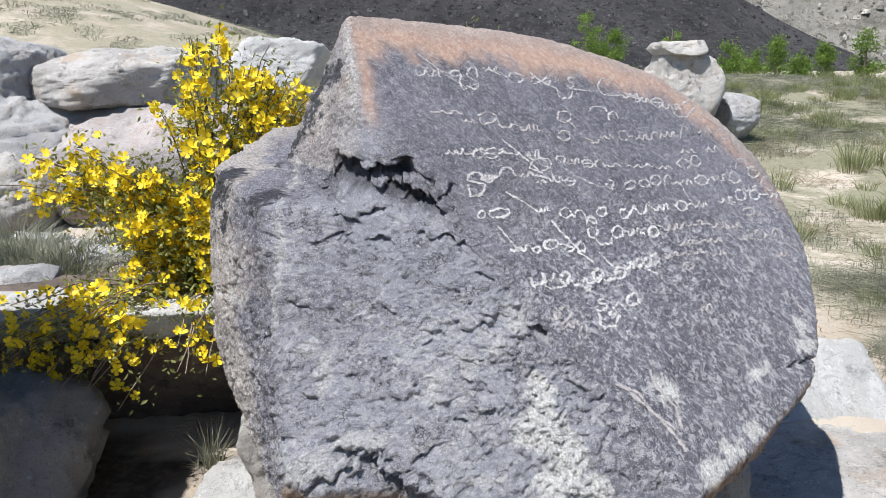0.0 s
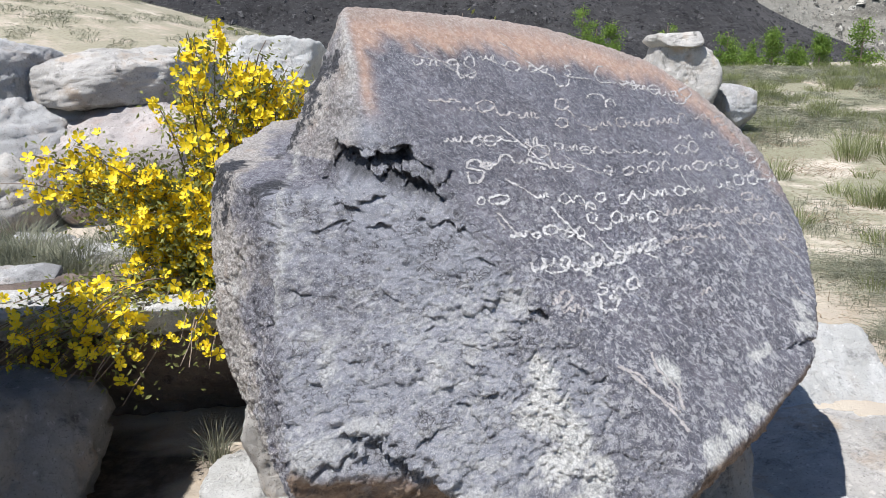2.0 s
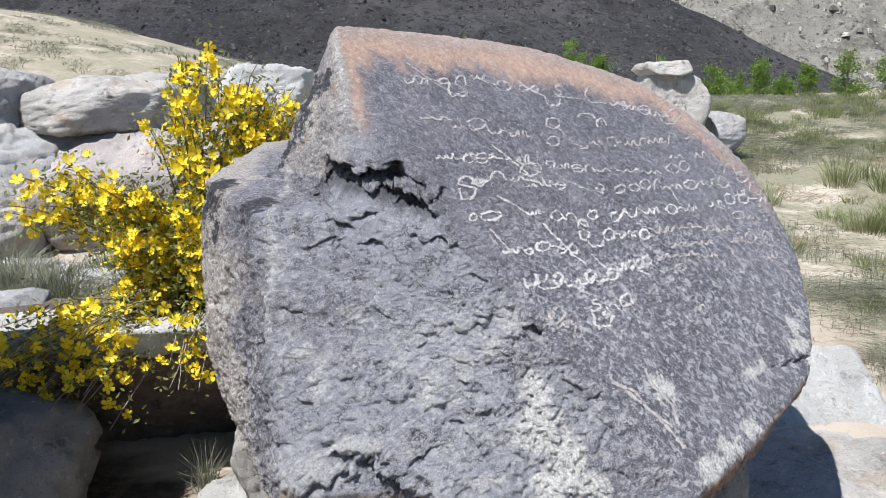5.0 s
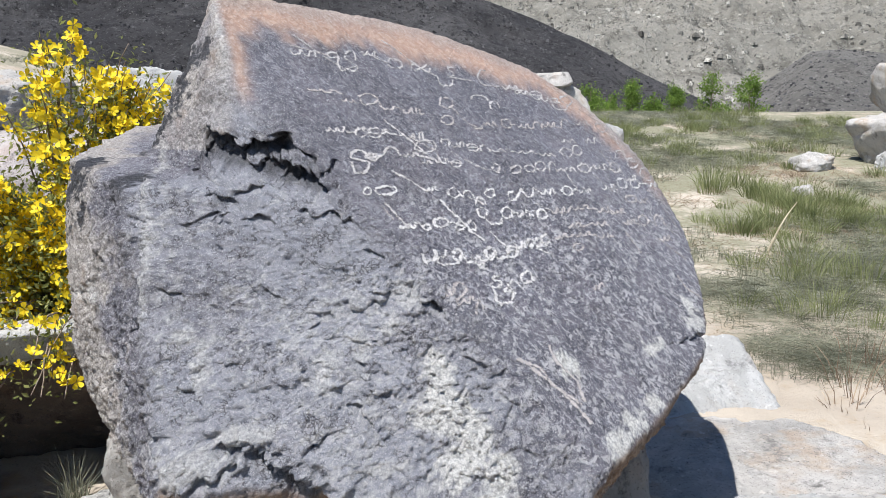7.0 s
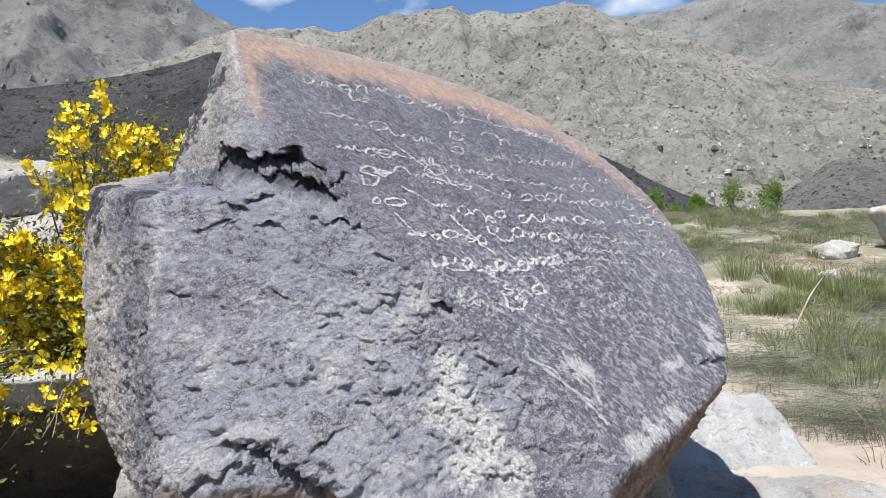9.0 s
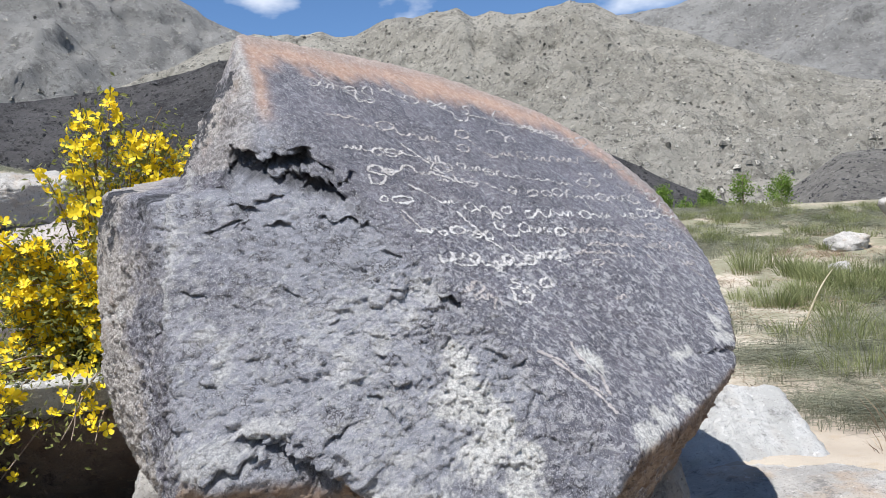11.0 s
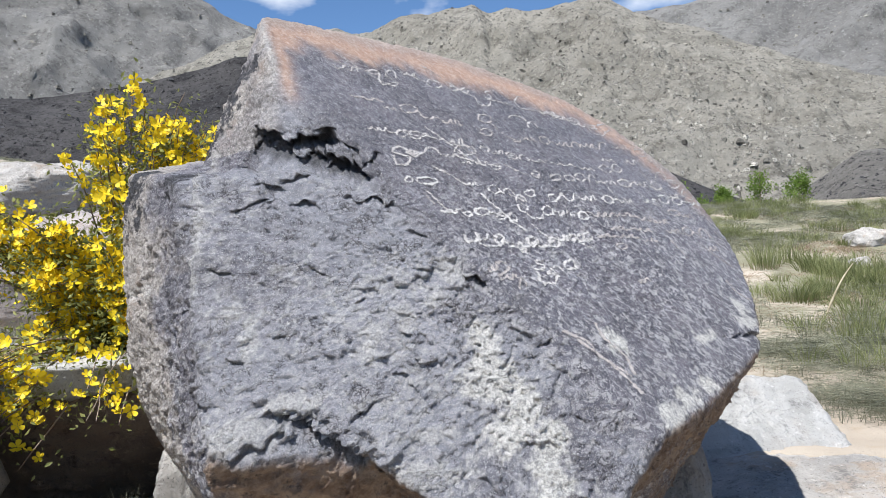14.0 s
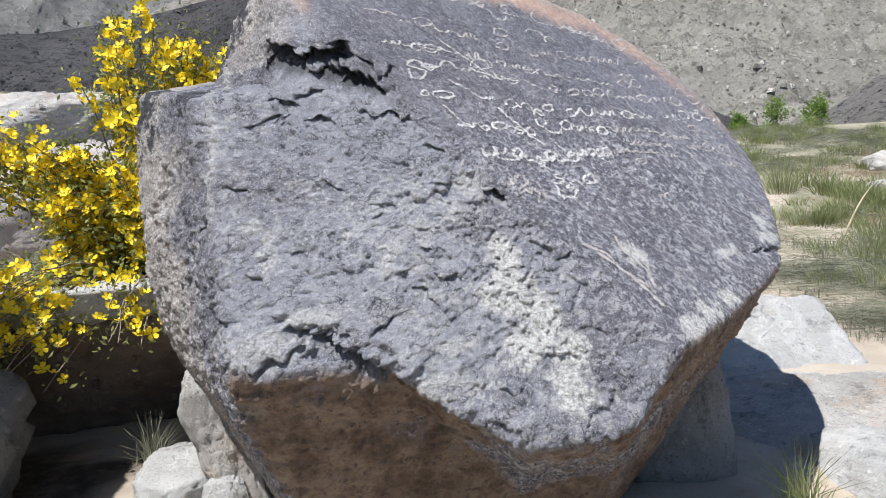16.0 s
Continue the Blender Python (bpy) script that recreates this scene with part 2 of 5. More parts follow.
MAT_STONES = loose_stone("loose_stones", (0.075, 0.07, 0.06), (0.46, 0.435, 0.375))
# boulders on the shaded slopes, darkened in colour like the slopes
MAT_SHADED_STONES = loose_stone("shaded_stones", (0.022, 0.022, 0.024), (0.125, 0.12, 0.118))
MAT_GRASS = leafy("green_grass", (0.20, 0.225, 0.085), (0.38, 0.39, 0.19), 0.45)
MAT_SAGE = leafy("grey_green_twigs", (0.22, 0.225, 0.155), (0.40, 0.39, 0.285), 0.4)
MAT_STRAW = leafy("straw", (0.45, 0.38, 0.25), (0.60, 0.53, 0.38))
MAT_DRY = leafy("dry_weed", (0.26, 0.18, 0.12), (0.48, 0.37, 0.25))
MAT_LEAF = leafy("shrub_leaf", (0.21, 0.235, 0.07), (0.42, 0.43, 0.16), 0.55)
MAT_TREE = leafy("tree_leaf", (0.12, 0.20, 0.03), (0.26, 0.37, 0.07), 0.4)
MAT_BARK = granite("bark", (0.16, 0.12, 0.09), (0.26, 0.21, 0.17), scale=6)
MAT_PETAL = petal_material()
MAT_HEART = leafy("stamens", (0.55, 0.30, 0.02), (0.7, 0.42, 0.03))
MAT_PECK_BRIGHT = pecked_material("fresh_pecking", (0.50, 0.48, 0.455), 0.91)
MAT_PECK = pecked_material("pecking", (0.43, 0.405, 0.385), 0.91)
MAT_PECK_OLD = pecked_material("old_pecking", (0.39, 0.355, 0.335), 0.92)


# ---- geometry tools ----
def hash01(ix, iy, iz, seed):
    h = (ix * 374761393 + iy * 668265263 + iz * 2147483647 + seed * 974634777) & 0xFFFFFFFF
    h = ((h ^ (h >> 13)) * 1274126177) & 0xFFFFFFFF
    h = ((h ^ (h >> 16)) * 2246822519) & 0xFFFFFFFF
    return ((h ^ (h >> 15)) & 0xFFFFFF) / float(0xFFFFFF)


def vnoise(p, freq, seed=0):
    """Smooth noise from -1 to 1 at the points p (N x 3)."""
    q = np.asarray(p, dtype=float) * freq
    f = np.floor(q)
    i, t = f.astype(np.int64), q - f
    t = t * t * t * (t * (t * 6 - 15) + 10)
    out = 0.0
    for dx in (0, 1):
        for dy in (0, 1):
            for dz in (0, 1):
                w = (t[:, 0] if dx else 1 - t[:, 0]) * (t[:, 1] if dy else 1 - t[:, 1]) * (t[:, 2] if dz else 1 - t[:, 2])
                out = out + w * hash01(i[:, 0] + dx, i[:, 1] + dy, i[:, 2] + dz, seed)
    return out * 2 - 1


def fbm(p, freq, octaves=4, gain=0.5, seed=0):
    total, amp = 0.0, 1.0
    for k in range(octaves):
        total = total + amp * vnoise(p, freq * 2.03 ** k, seed + k * 17)
        amp *= gain
    return total


def ridged(p, freq, octaves=4, gain=0.5, seed=0):
    total, amp = 0.0, 1.0
    for k in range(octaves):
        total = total + amp * (1 - 2 * np.abs(vnoise(p, freq * 2.03 ** k, seed + k * 17)))
        amp *= gain
    return total


def shards(p, size, seed):
    """Tilted flat chips with sharp steps between them, like broken rock: heights around 0, about as large as the chips."""
    q = p / size
    base = np.floor(q).astype(np.int64)
    best = np.full(len(p), 9e9)
    height = np.zeros(len(p))
    for dx in (-1, 0, 1):
        for dy in (-1, 0, 1):
            for dz in (-1, 0, 1):
                c = base + (dx, dy, dz)
                off = np.stack([hash01(c[:, 0], c[:, 1], c[:, 2], seed + k) for k in range(3)], 1)
                d = q - (c + off)
                far = (d * d).sum(1)
                tilt = np.stack([hash01(c[:, 0], c[:, 1], c[:, 2], seed + 3 + k) for k in range(3)], 1) * 2 - 1
                closer = far < best
                height = np.where(closer, (d * tilt).sum(1) + 0.35 * tilt[:, 0], height)
                best = np.minimum(best, far)
    return height * size


def sstep(a, b, x):
    t = np.clip((x - a) / (b - a), 0, 1)
    return t * t * (3 - 2 * t)


def raw_mesh(name, verts, faces, material, smooth=True):
    """A mesh from arrays; faces all have the same number of corners."""
    me = bpy.data.meshes.new(name)
    verts, faces = np.asarray(verts, dtype=np.float32), np.asarray(faces, dtype=np.int32)
    k = faces.shape[1]
    me.vertices.add(len(verts))
    me.vertices.foreach_set("co", verts.ravel())
    me.loops.add(faces.size)
    me.loops.foreach_set("vertex_index", faces.ravel())
    me.polygons.add(len(faces))
    me.polygons.foreach_set("loop_start", np.arange(0, faces.size, k, dtype=np.int32))
    me.polygons.foreach_set("loop_total", np.full(len(faces), k, dtype=np.int32))
    me.polygons.foreach_set("use_smooth", np.full(len(faces), smooth, dtype=bool))
    me.update(calc_edges=True)
    me.validate()
    me.materials.append(material)
    return me


def part(name, me, parent, label=""):
    ob = new(name, me)
    ob.parent = parent
    return tagged(ob, label)


def grid_faces(rows, cols, wrap=False):
    i, j = np.meshgrid(np.arange(rows - 1), np.arange(cols if wrap else cols - 1), indexing="ij")
    i, j = i.ravel(), j.ravel()
    jn = (j + 1) % cols
    return np.stack([i * cols + j, i * cols + jn, (i + 1) * cols + jn, (i + 1) * cols + j], 1)


def sphere_ways(lons, lats):
    """Directions over the sphere, row by row from the bottom to the top."""
    la, lo = np.meshgrid(lats, lons, indexing="ij")
    return np.stack([np.cos(la) * np.cos(lo), np.cos(la) * np.sin(lo), np.sin(la)], -1).reshape(-1, 3)


def reach(ways, centre, planes, round_off):
    """How far each direction goes from the centre within a convex body of planes (normal, distance), with rounded edges."""
    total = 0.0
    for n, d in planes:
        n = np.asarray(n, float)
        total = total + np.maximum(ways @ n / (d - n @ centre), 0) ** round_off
    return np.maximum(total, 1e-12) ** (-1.0 / round_off)


def plane(n, at):
    n = np.asarray(n, float)
    n = n / np.linalg.norm(n)
    return n, float(n @ np.asarray(at, float))


def rock(name, label, at, half, seed, material, turn=0.0, cuts=14, rows=70, cols=110, lumps=0.05, boxy=0.5, tilt=(0, 0), category="rock", group="", planes=None):
    """A boulder cut by random planes, worn round, with cracks and grain."""
    rng = np.random.default_rng(seed)
    ways = sphere_ways(np.linspace(0, 2 * np.pi, cols, endpoint=False), np.linspace(-np.pi / 2, np.pi / 2, rows))
    own = [plane(n, np.array(at_) / np.array(half)) for n, at_ in planes] if planes else []
    planes = [((1, 0, 0), 1), ((-1, 0, 0), 1), ((0, 1, 0), 1), ((0, -1, 0), 1), ((0, 0, 1), 1), ((0, 0, -1), 1)]
    planes = [(np.array(n) + rng.normal(0, 0.16, 3), d) for n, d in planes]
    for _ in range(cuts):
        n = rng.normal(0, 1, 3)
        planes.append((n / np.linalg.norm(n), rng.uniform(0.85, 1.0) + 0.35 * boxy))
    r = reach(ways, np.zeros(3), planes + own, 20)
    half = np.asarray(half, float)
    p = ways * r[:, None] * half
    mean = float(half.mean())
    q = p / mean + seed * 3.7
    grow = lumps * (fbm(q, 1.3, 3, 0.5, seed) + 0.55 * ridged(q, 2.6, 5, 0.55, seed + 5)) + 0.022 * fbm(q, 14, 3, 0.65, seed + 9)
    grow -= 0.045 * np.exp(-(fbm(q * (0.6, 0.6, 1.6), 0.9, 3, 0.5, seed + 21) / 0.035) ** 2) * (vnoise(q, 0.8, seed + 30) > 0)
    p = p + ways * (grow * mean)[:, None]
    me = raw_mesh(name, p, grid_faces(rows, cols, True), material)
    ob = new(name, me)
    ob.matrix_world = pose(*at, tilt[0], tilt[1], turn)
    return tagged(ob, label, category, group)


# ---- ground ----
def rise(x, y):
    """The height of the ground: level by the boulder, a terrace and a sand hill on one side, a gentle field on the other."""
    d = np.hypot(x, y)
    z = np.interp(y, [-400, 3.3, 5, 7, 11, 20, 26, 40, 60, 400], [-0.3, 0.0, 0.07, 0.23, 0.68, 1.55, 1.5, 1.1, 1.0, 3.0])
    z = z + 0.5 * sstep(-0.9, -1.6, x) * sstep(3.9, 4.7, y) * (1 - sstep(8, 16, y))
    z = z + 3.3 * sstep(2, -15, x) * sstep(8, 28, y) * (1 - 0.8 * sstep(34, 60, y))
    return z


def build_ground():
    n = 330
    s = np.linspace(-1, 1, n)
    gx = 0.6 + np.sinh(s * 8.6) / np.sinh(8.6) * 3500
    gy = 4.0 + np.sinh(s * 8.6) / np.sinh(8.6) * 3500
    X, Y = np.meshgrid(gx, gy, indexing="xy")
    x, y = X.ravel(), Y.ravel()
    p = np.stack([x, y, np.zeros_like(x)], 1)
    near = np.exp(-np.hypot(x, y - 4) / 60)
    z = rise(x, y) + near * (0.05 * fbm(p, 0.6, 4, 0.5, 3) + 0.012 * fbm(p, 6, 3, 0.6, 8))
    p[:, 2] = z
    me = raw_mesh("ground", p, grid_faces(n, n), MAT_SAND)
    turf = sstep(4.6, 7.0, y) * sstep(0.5, 3.0, x + 0.25 * y) * (1 - 0.6 * sstep(25, 60, y)) + 0.7 * sstep(0, -4, x) * sstep(9, 13, y)
    me.attributes.new("turf", "FLOAT", "POINT").data.foreach_set("value", np.clip(turf, 0, 1).astype(np.float32))
    # darker brown patch with a ragged edge on the floor of the hollow
    dark_patch = sstep(0.0, 0.25, 0.62 - np.hypot((x + 1.55) / 0.95, (y - 3.15) / 0.75) + 0.25 * fbm(p * (1, 1, 0), 4, 4, 0.6, 19))
    me.attributes.new("dark_patch", "FLOAT", "POINT").data.foreach_set("value", np.clip(dark_patch, 0, 1).astype(np.float32))
    tagged(new("ground", me), "pale sandy ground with thin turf", "ground", kind="structure")


build_ground()


def mountain(name, label, skyline, near, far, seed, material, relief, cols=260, rows=110, stones=0, sizes=(1.0, 3.0), stone_mat=None):
    """A mountain side: it climbs from the distance near to its crest at the distance far; skyline gives bearing and height of the crest in degrees."""
    az = np.linspace(skyline[0][0], skyline[-1][0], cols)
    el = np.interp(az, [a for a, _ in skyline], [e for _, e in skyline])
    s = np.linspace(0, 1.15, rows)
    S, A = np.meshgrid(s, az, indexing="ij")
    E = np.meshgrid(s, el, indexing="ij")[1]
    up = np.minimum(S, 1.0)
    R = near + (far - near) * S
    top = 1.7 + far * np.tan(np.radians(E))
    Z = -6 + (top + 6) * (0.25 * up + 0.75 * up ** 1.5) - np.maximum(S - 1, 0) * top * 2.5
    x, y = R * np.sin(np.radians(A)), R * np.cos(np.radians(A))
    p = np.stack([x.ravel(), y.ravel(), Z.ravel()], 1)
    f = 5.0 / far
    bumps = ridged(p * (1, 1, 0.5), f, 7, 0.58, seed) - 1.05
    p[:, 2] += relief * bumps * (np.minimum(S * 2.2, 1.0) * (1 - 0.78 * np.exp(-((S - 1) / 0.13) ** 2))).ravel()
    p[:, :2] *= (1 + 0.012 * fbm(p, f * 3, 4, 0.55, seed + 4))[:, None]
    tagged(new(name, raw_mesh(name, p, grid_faces(rows, cols), material)), label, "mountain", kind="structure")
    if not stones:
        return
    # boulders strewn over the slope
    rng = np.random.default_rng(seed)
    i, j = rng.integers(0, int(rows * 0.86), stones), rng.integers(0, cols - 1, stones)
    a, b = rng.random((stones, 1)), rng.random((stones, 1))
    P = p.reshape(rows, cols, 3)
    at = (P[i, j] * (1 - a) + P[i + 1, j] * a) * (1 - b) + (P[i, j + 1] * (1 - a) + P[i + 1, j + 1] * a) * b
    size = sizes[0] + (sizes[1] - sizes[0]) * rng.random(stones) ** 4
    corner = np.array([(u, v, w) for u in (-1, 1) for v in (-1, 1) for w in (-1, 1)], float)
    turn = rng.uniform(0, 6.28, stones)
    box = corner[None] * rng.uniform(0.45, 1.0, (stones, 8, 1)) * rng.uniform(0.5, 1.0, (stones, 1, 3))
    box[:, 1::2, :2] *= 0.6
    box[:, :, 2] *= 0.7
    c, d = np.cos(turn)[:, None], np.sin(turn)[:, None]
    box = np.stack([box[:, :, 0] * c - box[:, :, 1] * d, box[:, :, 0] * d + box[:, :, 1] * c, box[:, :, 2]], 2)
    v = (at[:, None] + box * (size * 0.5)[:, None, None]).reshape(-1, 3)
    quads = np.array([(0, 1, 3, 2), (4, 6, 7, 5), (0, 4, 5, 1), (2, 3, 7, 6), (0, 2, 6, 4), (1, 5, 7, 3)])
    f = (np.arange(stones)[:, None, None] * 8 + quads[None]).reshape(-1, 4)
    tagged(new(name + "_boulders", raw_mesh(name + "_boulders", v, f, stone_mat, False)), "boulders strewn over the " + name.replace("_", " "), "rocks", kind="stuff")


mountain("far_mountain", "distant grey mountain of bare rock and scree", [(-75, 16), (-45, 19), (-25, 20), (-15, 17.9), (-9.4, 15.9), (-8.7, 15.2), (-6.9, 14.5), (-2.5, 12.5), (2, 11), (8, 9)], 700, 1500, 11, MAT_FARTHER, 45, stones=6000, sizes=(2, 10), stone_mat=MAT_STONES)
mountain("far_mountain_slope", "distant pale mountain side with scree", [(10, 11), (17, 13.2), (18.8, 13.8), (22.8, 14.1), (24.5, 14.5), (26, 14.4), (28, 14.1), (30, 13.8), (35, 13.2), (45, 14), (60, 12), (85, 12)], 800, 1700, 23, MAT_FARTHER, 40, stones=6000, sizes=(2, 10), stone_mat=MAT_STONES)
mountain("mountain", "sunlit tan mountain side strewn with boulders", [(-14, 11), (-8, 13.2), (-5.5, 14.1), (-2.5, 14.0), (-1, 14.4), (1.3, 14.0), (3.4, 14.4), (5.1, 14.6), (6.5, 15.2), (8.3, 15.7), (9.4, 15.1), (10.6, 15.3), (12.1, 14.9), (14, 15.0), (15.9, 15.2), (17.4, 14.8), (18.8, 13.9), (24, 12.0), (32, 8.5), (45, 5), (60, 3)], 280, 900, 31, MAT_FAR, 24, 420, 200, 38000, (1.0, 5.5), MAT_STONES)
mountain("dark_ridge", "ridge coloured dark for its shade, covered in darkened boulders", [(-75, 8), (-40, 9), (-26, 9.6), (-20.5, 9.8), (-14, 10.8), (-7.7, 12.3), (-4, 12.4), (2, 10.9), (11.3, 7.7), (17.8, 5.1), (21, 3.3), (25.3, 1.2), (28, -0.3)], 120, 260, 47, MAT_SHADED_TALUS, 2.5, 320, 120, 15000, (0.35, 2.0), MAT_SHADED_STONES)
# added hill: its dark shape stands in for a cloud shadow on the slope
mountain("cloud_shade_spur", "dark spur added as a cloud's shadow at the foot of the mountain", [(27, -1), (29, 1.8), (32, 3.7), (34, 3.8), (38, 3.2), (50, 3.5), (75, 3)], 200, 330, 53, MAT_CLOUD_SHADE, 3, 200, 70, 5000, (0.5, 2.5), MAT_SHADED_STONES)


# ---- the inscribed boulder ----
CENTRE = np.array([0.35, 2.75, 0.95])
TEXT_N = np.array([0.9, -1.0, 1.33]) / math.sqrt(0.9 ** 2 + 1 + 1.33 ** 2)
TEXT_O = np.array([0.252, 2.205, 1.138])
TEXT_U = np.array([1.0, 0.9, 0.0]) / math.hypot(1.0, 0.9)
TEXT_V = np.cross(TEXT_N, TEXT_U)
FRONT_N = np.array([0.0, -1.0, 0.55]) / math.hypot(1, 0.55)


def edge_plane(face_n, a, b, inside, turn):
    """The plane through the edge a-b, turned by that many degrees from the face with the normal face_n."""
    a, b = np.asarray(a, float), np.asarray(b, float)
    out = np.cross(b - a, face_n)
    out /= np.linalg.norm(out)
    if out @ (np.asarray(inside) - a) > 0:
        out = -out
    n = face_n * math.cos(radians(turn)) + out * math.sin(radians(turn))
    return plane(n, (a + b) / 2)


def build_boulder():
    lons = np.concatenate([np.linspace(-200, 20, 720, endpoint=False), np.linspace(20, 160, 90, endpoint=False)])
    lats = np.concatenate([np.linspace(-90, -60, 20, endpoint=False), np.linspace(-60, 62, 430, endpoint=False), np.linspace(62, 90, 30)])
    ways = sphere_ways(np.radians(lons), np.radians(lats))
    text = plane(TEXT_N, TEXT_O)
    front = plane(FRONT_N, (0, 1.995, 0.819))
    rim = [(-0.30, 2.674, 1.864), (0.10, 3.01, 1.85), (0.464, 3.273, 1.797), (0.865, 3.478, 1.68), (1.09, 3.495, 1.54), (1.30, 3.41, 1.33),
           (1.375, 3.14, 1.08), (1.305, 2.79, 0.865), (1.2, 2.545, 0.753), (0.95, 2.25, 0.69), (0.65, 1.93, 0.65)]
    rim = [np.array(q) + (0.030 if q[2] > 1.3 else 0.014) * (np.array(q) - (0.55, 2.75, 1.25)) / np.linalg.norm(np.array(q) - (0.55, 2.75, 1.25)) for q in rim]
    turns = (74, 76, 80, 84, 90, 92, 92, 90, 80, 76)
    edges = [edge_plane(TEXT_N, rim[k], rim[k + 1], (0.55, 2.75, 1.25), turns[k]) for k in range(10)]
    back = plane((-0.3, 0.95, 0.1), (0.6, 3.95, 1.0))
    floor = plane((0, 0, -1), (0, 0, -0.12))
    under = plane((0.0, -0.88, -0.47), (-0.1, 1.92, 0.68))
    low_left = plane((-0.917, -0.363, -0.16), (-0.417, 1.9, 0.65))
    low_corner = plane((-0.8, -0.3, -0.42), (-0.417, 1.9, 0.65))
    crown_left = plane((-0.79, -0.515, 0.332), (-0.49, 2.66, 1.41))
    crown_side = plane((-0.932, 0.073, 0.354), (-0.406, 2.698, 1.668))
    lobe_left = plane((-0.83, -0.50, 0.12), (-0.643, 2.453, 1.038))
    lobe_side = plane((-1, 0.15, 0.0), (-0.76, 2.7, 1.0))
    lobe_top = plane((0.0, -0.15, 1), (-0.55, 2.8, 1.415))
    main = [text, front, *edges, back, floor, under, crown_left, crown_side, low_left, low_corner]
    lobe = [text, front, *edges, back, floor, under, low_left, low_corner, lobe_left, lobe_side, lobe_top]
    wedge_in = (0.3, 2.0, 0.9)
    tip = [(-0.02, 1.90, 0.66), (0.24, 1.803, 0.469), (0.50, 1.815, 0.485), (0.68, 1.96, 0.66)]
    wedge = [text, front, *edges[:8], back, crown_left, crown_side, low_left, low_corner]
    wedge += [edge_plane(FRONT_N, tip[k], tip[k + 1], wedge_in, t) for k, t in ((0, 88), (1, 84), (2, 84))]
    r = np.maximum(reach(ways, CENTRE, main, 60), reach(ways, CENTRE, lobe, 60))
    r_main = r.copy()
    r = np.maximum(r, reach(ways, CENTRE, wedge, 60))
    p = CENTRE + ways * r[:, None]
    on_text = sstep(0.05, 0.0, text[1] - p @ text[0])
    over_front = front[1] - p @ front[0]
    on_front = sstep(0.07, 0.0, over_front) * (1 - 0.85 * on_text)
    # broken relief: coarse chips on the front, fine pits on the inscribed face
    warp = p + 0.03 * np.stack([fbm(p, 9, 3, 0.5, 60), fbm(p, 9, 3, 0.5, 61), fbm(p, 9, 3, 0.5, 62)], 1)
    slant = np.stack([warp[:, 0] * 0.8 + warp[:, 2] * 0.5, warp[:, 1], warp[:, 2] * 1.5 - warp[:, 0] * 0.5], 1)
    chips = fbm(slant, 11, 5, 0.62, 70)
    flakes = ridged(slant, 26, 4, 0.6, 75)
    rough = np.clip(0.25 + on_front + 0.6 * (1 - on_text) * (1 - on_front), 0, 1)
    grow = 0.015 * fbm(p, 2.6, 3, 0.5, 80) * (1 - 0.75 * on_text)
    drift = p + 0.018 * np.stack([fbm(p, 16, 3, 0.5, 63), fbm(p, 16, 3, 0.5, 64), fbm(p, 16, 3, 0.5, 65)], 1)
    broken = 0.09 * shards(drift * (1, 1, 1.3), 0.085, 200) + 0.17 * shards(drift * (1, 1, 1.5), 0.030, 210) + 0.20 * shards(drift * (1, 1, 1.4), 0.014, 220)
    grow += rough * (0.0028 * chips + 0.0018 * flakes + broken) + 0.0032 * fbm(p, 75, 3, 0.75, 82)
    grow += 0.006 * (1 - on_text) * (1 - on_front) * (ridged(warp, 12, 4, 0.6, 86) - 0.9)
    # ledges and cracks on the broken front: x, z, length, width, slope, depth
    ledges = [
        (-0.190, 1.446, 0.115, 0.034, -0.10, 0.110), (-0.225, 1.392, 0.110, 0.027, -0.08, 0.085), (-0.085, 1.360, 0.090, 0.033, -0.14, 0.095), (-0.005, 1.395, 0.050, 0.010, 0.35, 0.045),
        (-0.060, 1.412, 0.050, 0.010, -0.30, 0.050), (-0.320, 1.352, 0.040, 0.008, 0.10, 0.030), (-0.255, 1.302, 0.050, 0.009, -0.45, 0.036), (-0.284, 1.268, 0.050, 0.006, -0.25, 0.026),
        (0.000, 1.275, 0.065, 0.010, -0.05, 0.040), (-0.160, 1.236, 0.050, 0.009, -0.40, 0.036), (-0.185, 1.325, 0.050, 0.007, 0.15, 0.030), (-0.350, 1.250, 0.030, 0.006, 0.30, 0.020),
        (0.247, 1.010, 0.040, 0.009, -0.80, 0.045), (-0.468, 0.992, 0.020, 0.010, 0.10, 0.040), (-0.381, 1.085, 0.045, 0.008, -0.15, 0.026), (0.115, 1.146, 0.028, 0.006, -0.35, 0.026)]
    ledges += [
        (-0.041, 0.760, 0.045, 0.007, 0.65, 0.026), (0.050, 0.840, 0.060, 0.007, -0.75, 0.022), (-0.165, 0.722, 0.110, 0.026, -0.50, 0.075), (-0.080, 0.678, 0.050, 0.014, -0.35, 0.055),
        (-0.280, 0.705, 0.060, 0.010, 0.20, 0.034), (0.400, 0.865, 0.030, 0.007, 0.0, 0.020), (-0.144, 1.100, 0.030, 0.006, -0.4, 0.018), (0.068, 0.925, 0.018, 0.006, -0.2, 0.020),
        (-0.05, 1.02, 0.025, 0.005, 0.5, 0.016), (-0.32, 0.87, 0.030, 0.006, -0.3, 0.016), (0.12, 1.06, 0.030, 0.005, -0.6, 0.016), (-0.22, 0.95, 0.030, 0.005, 0.4, 0.014)]
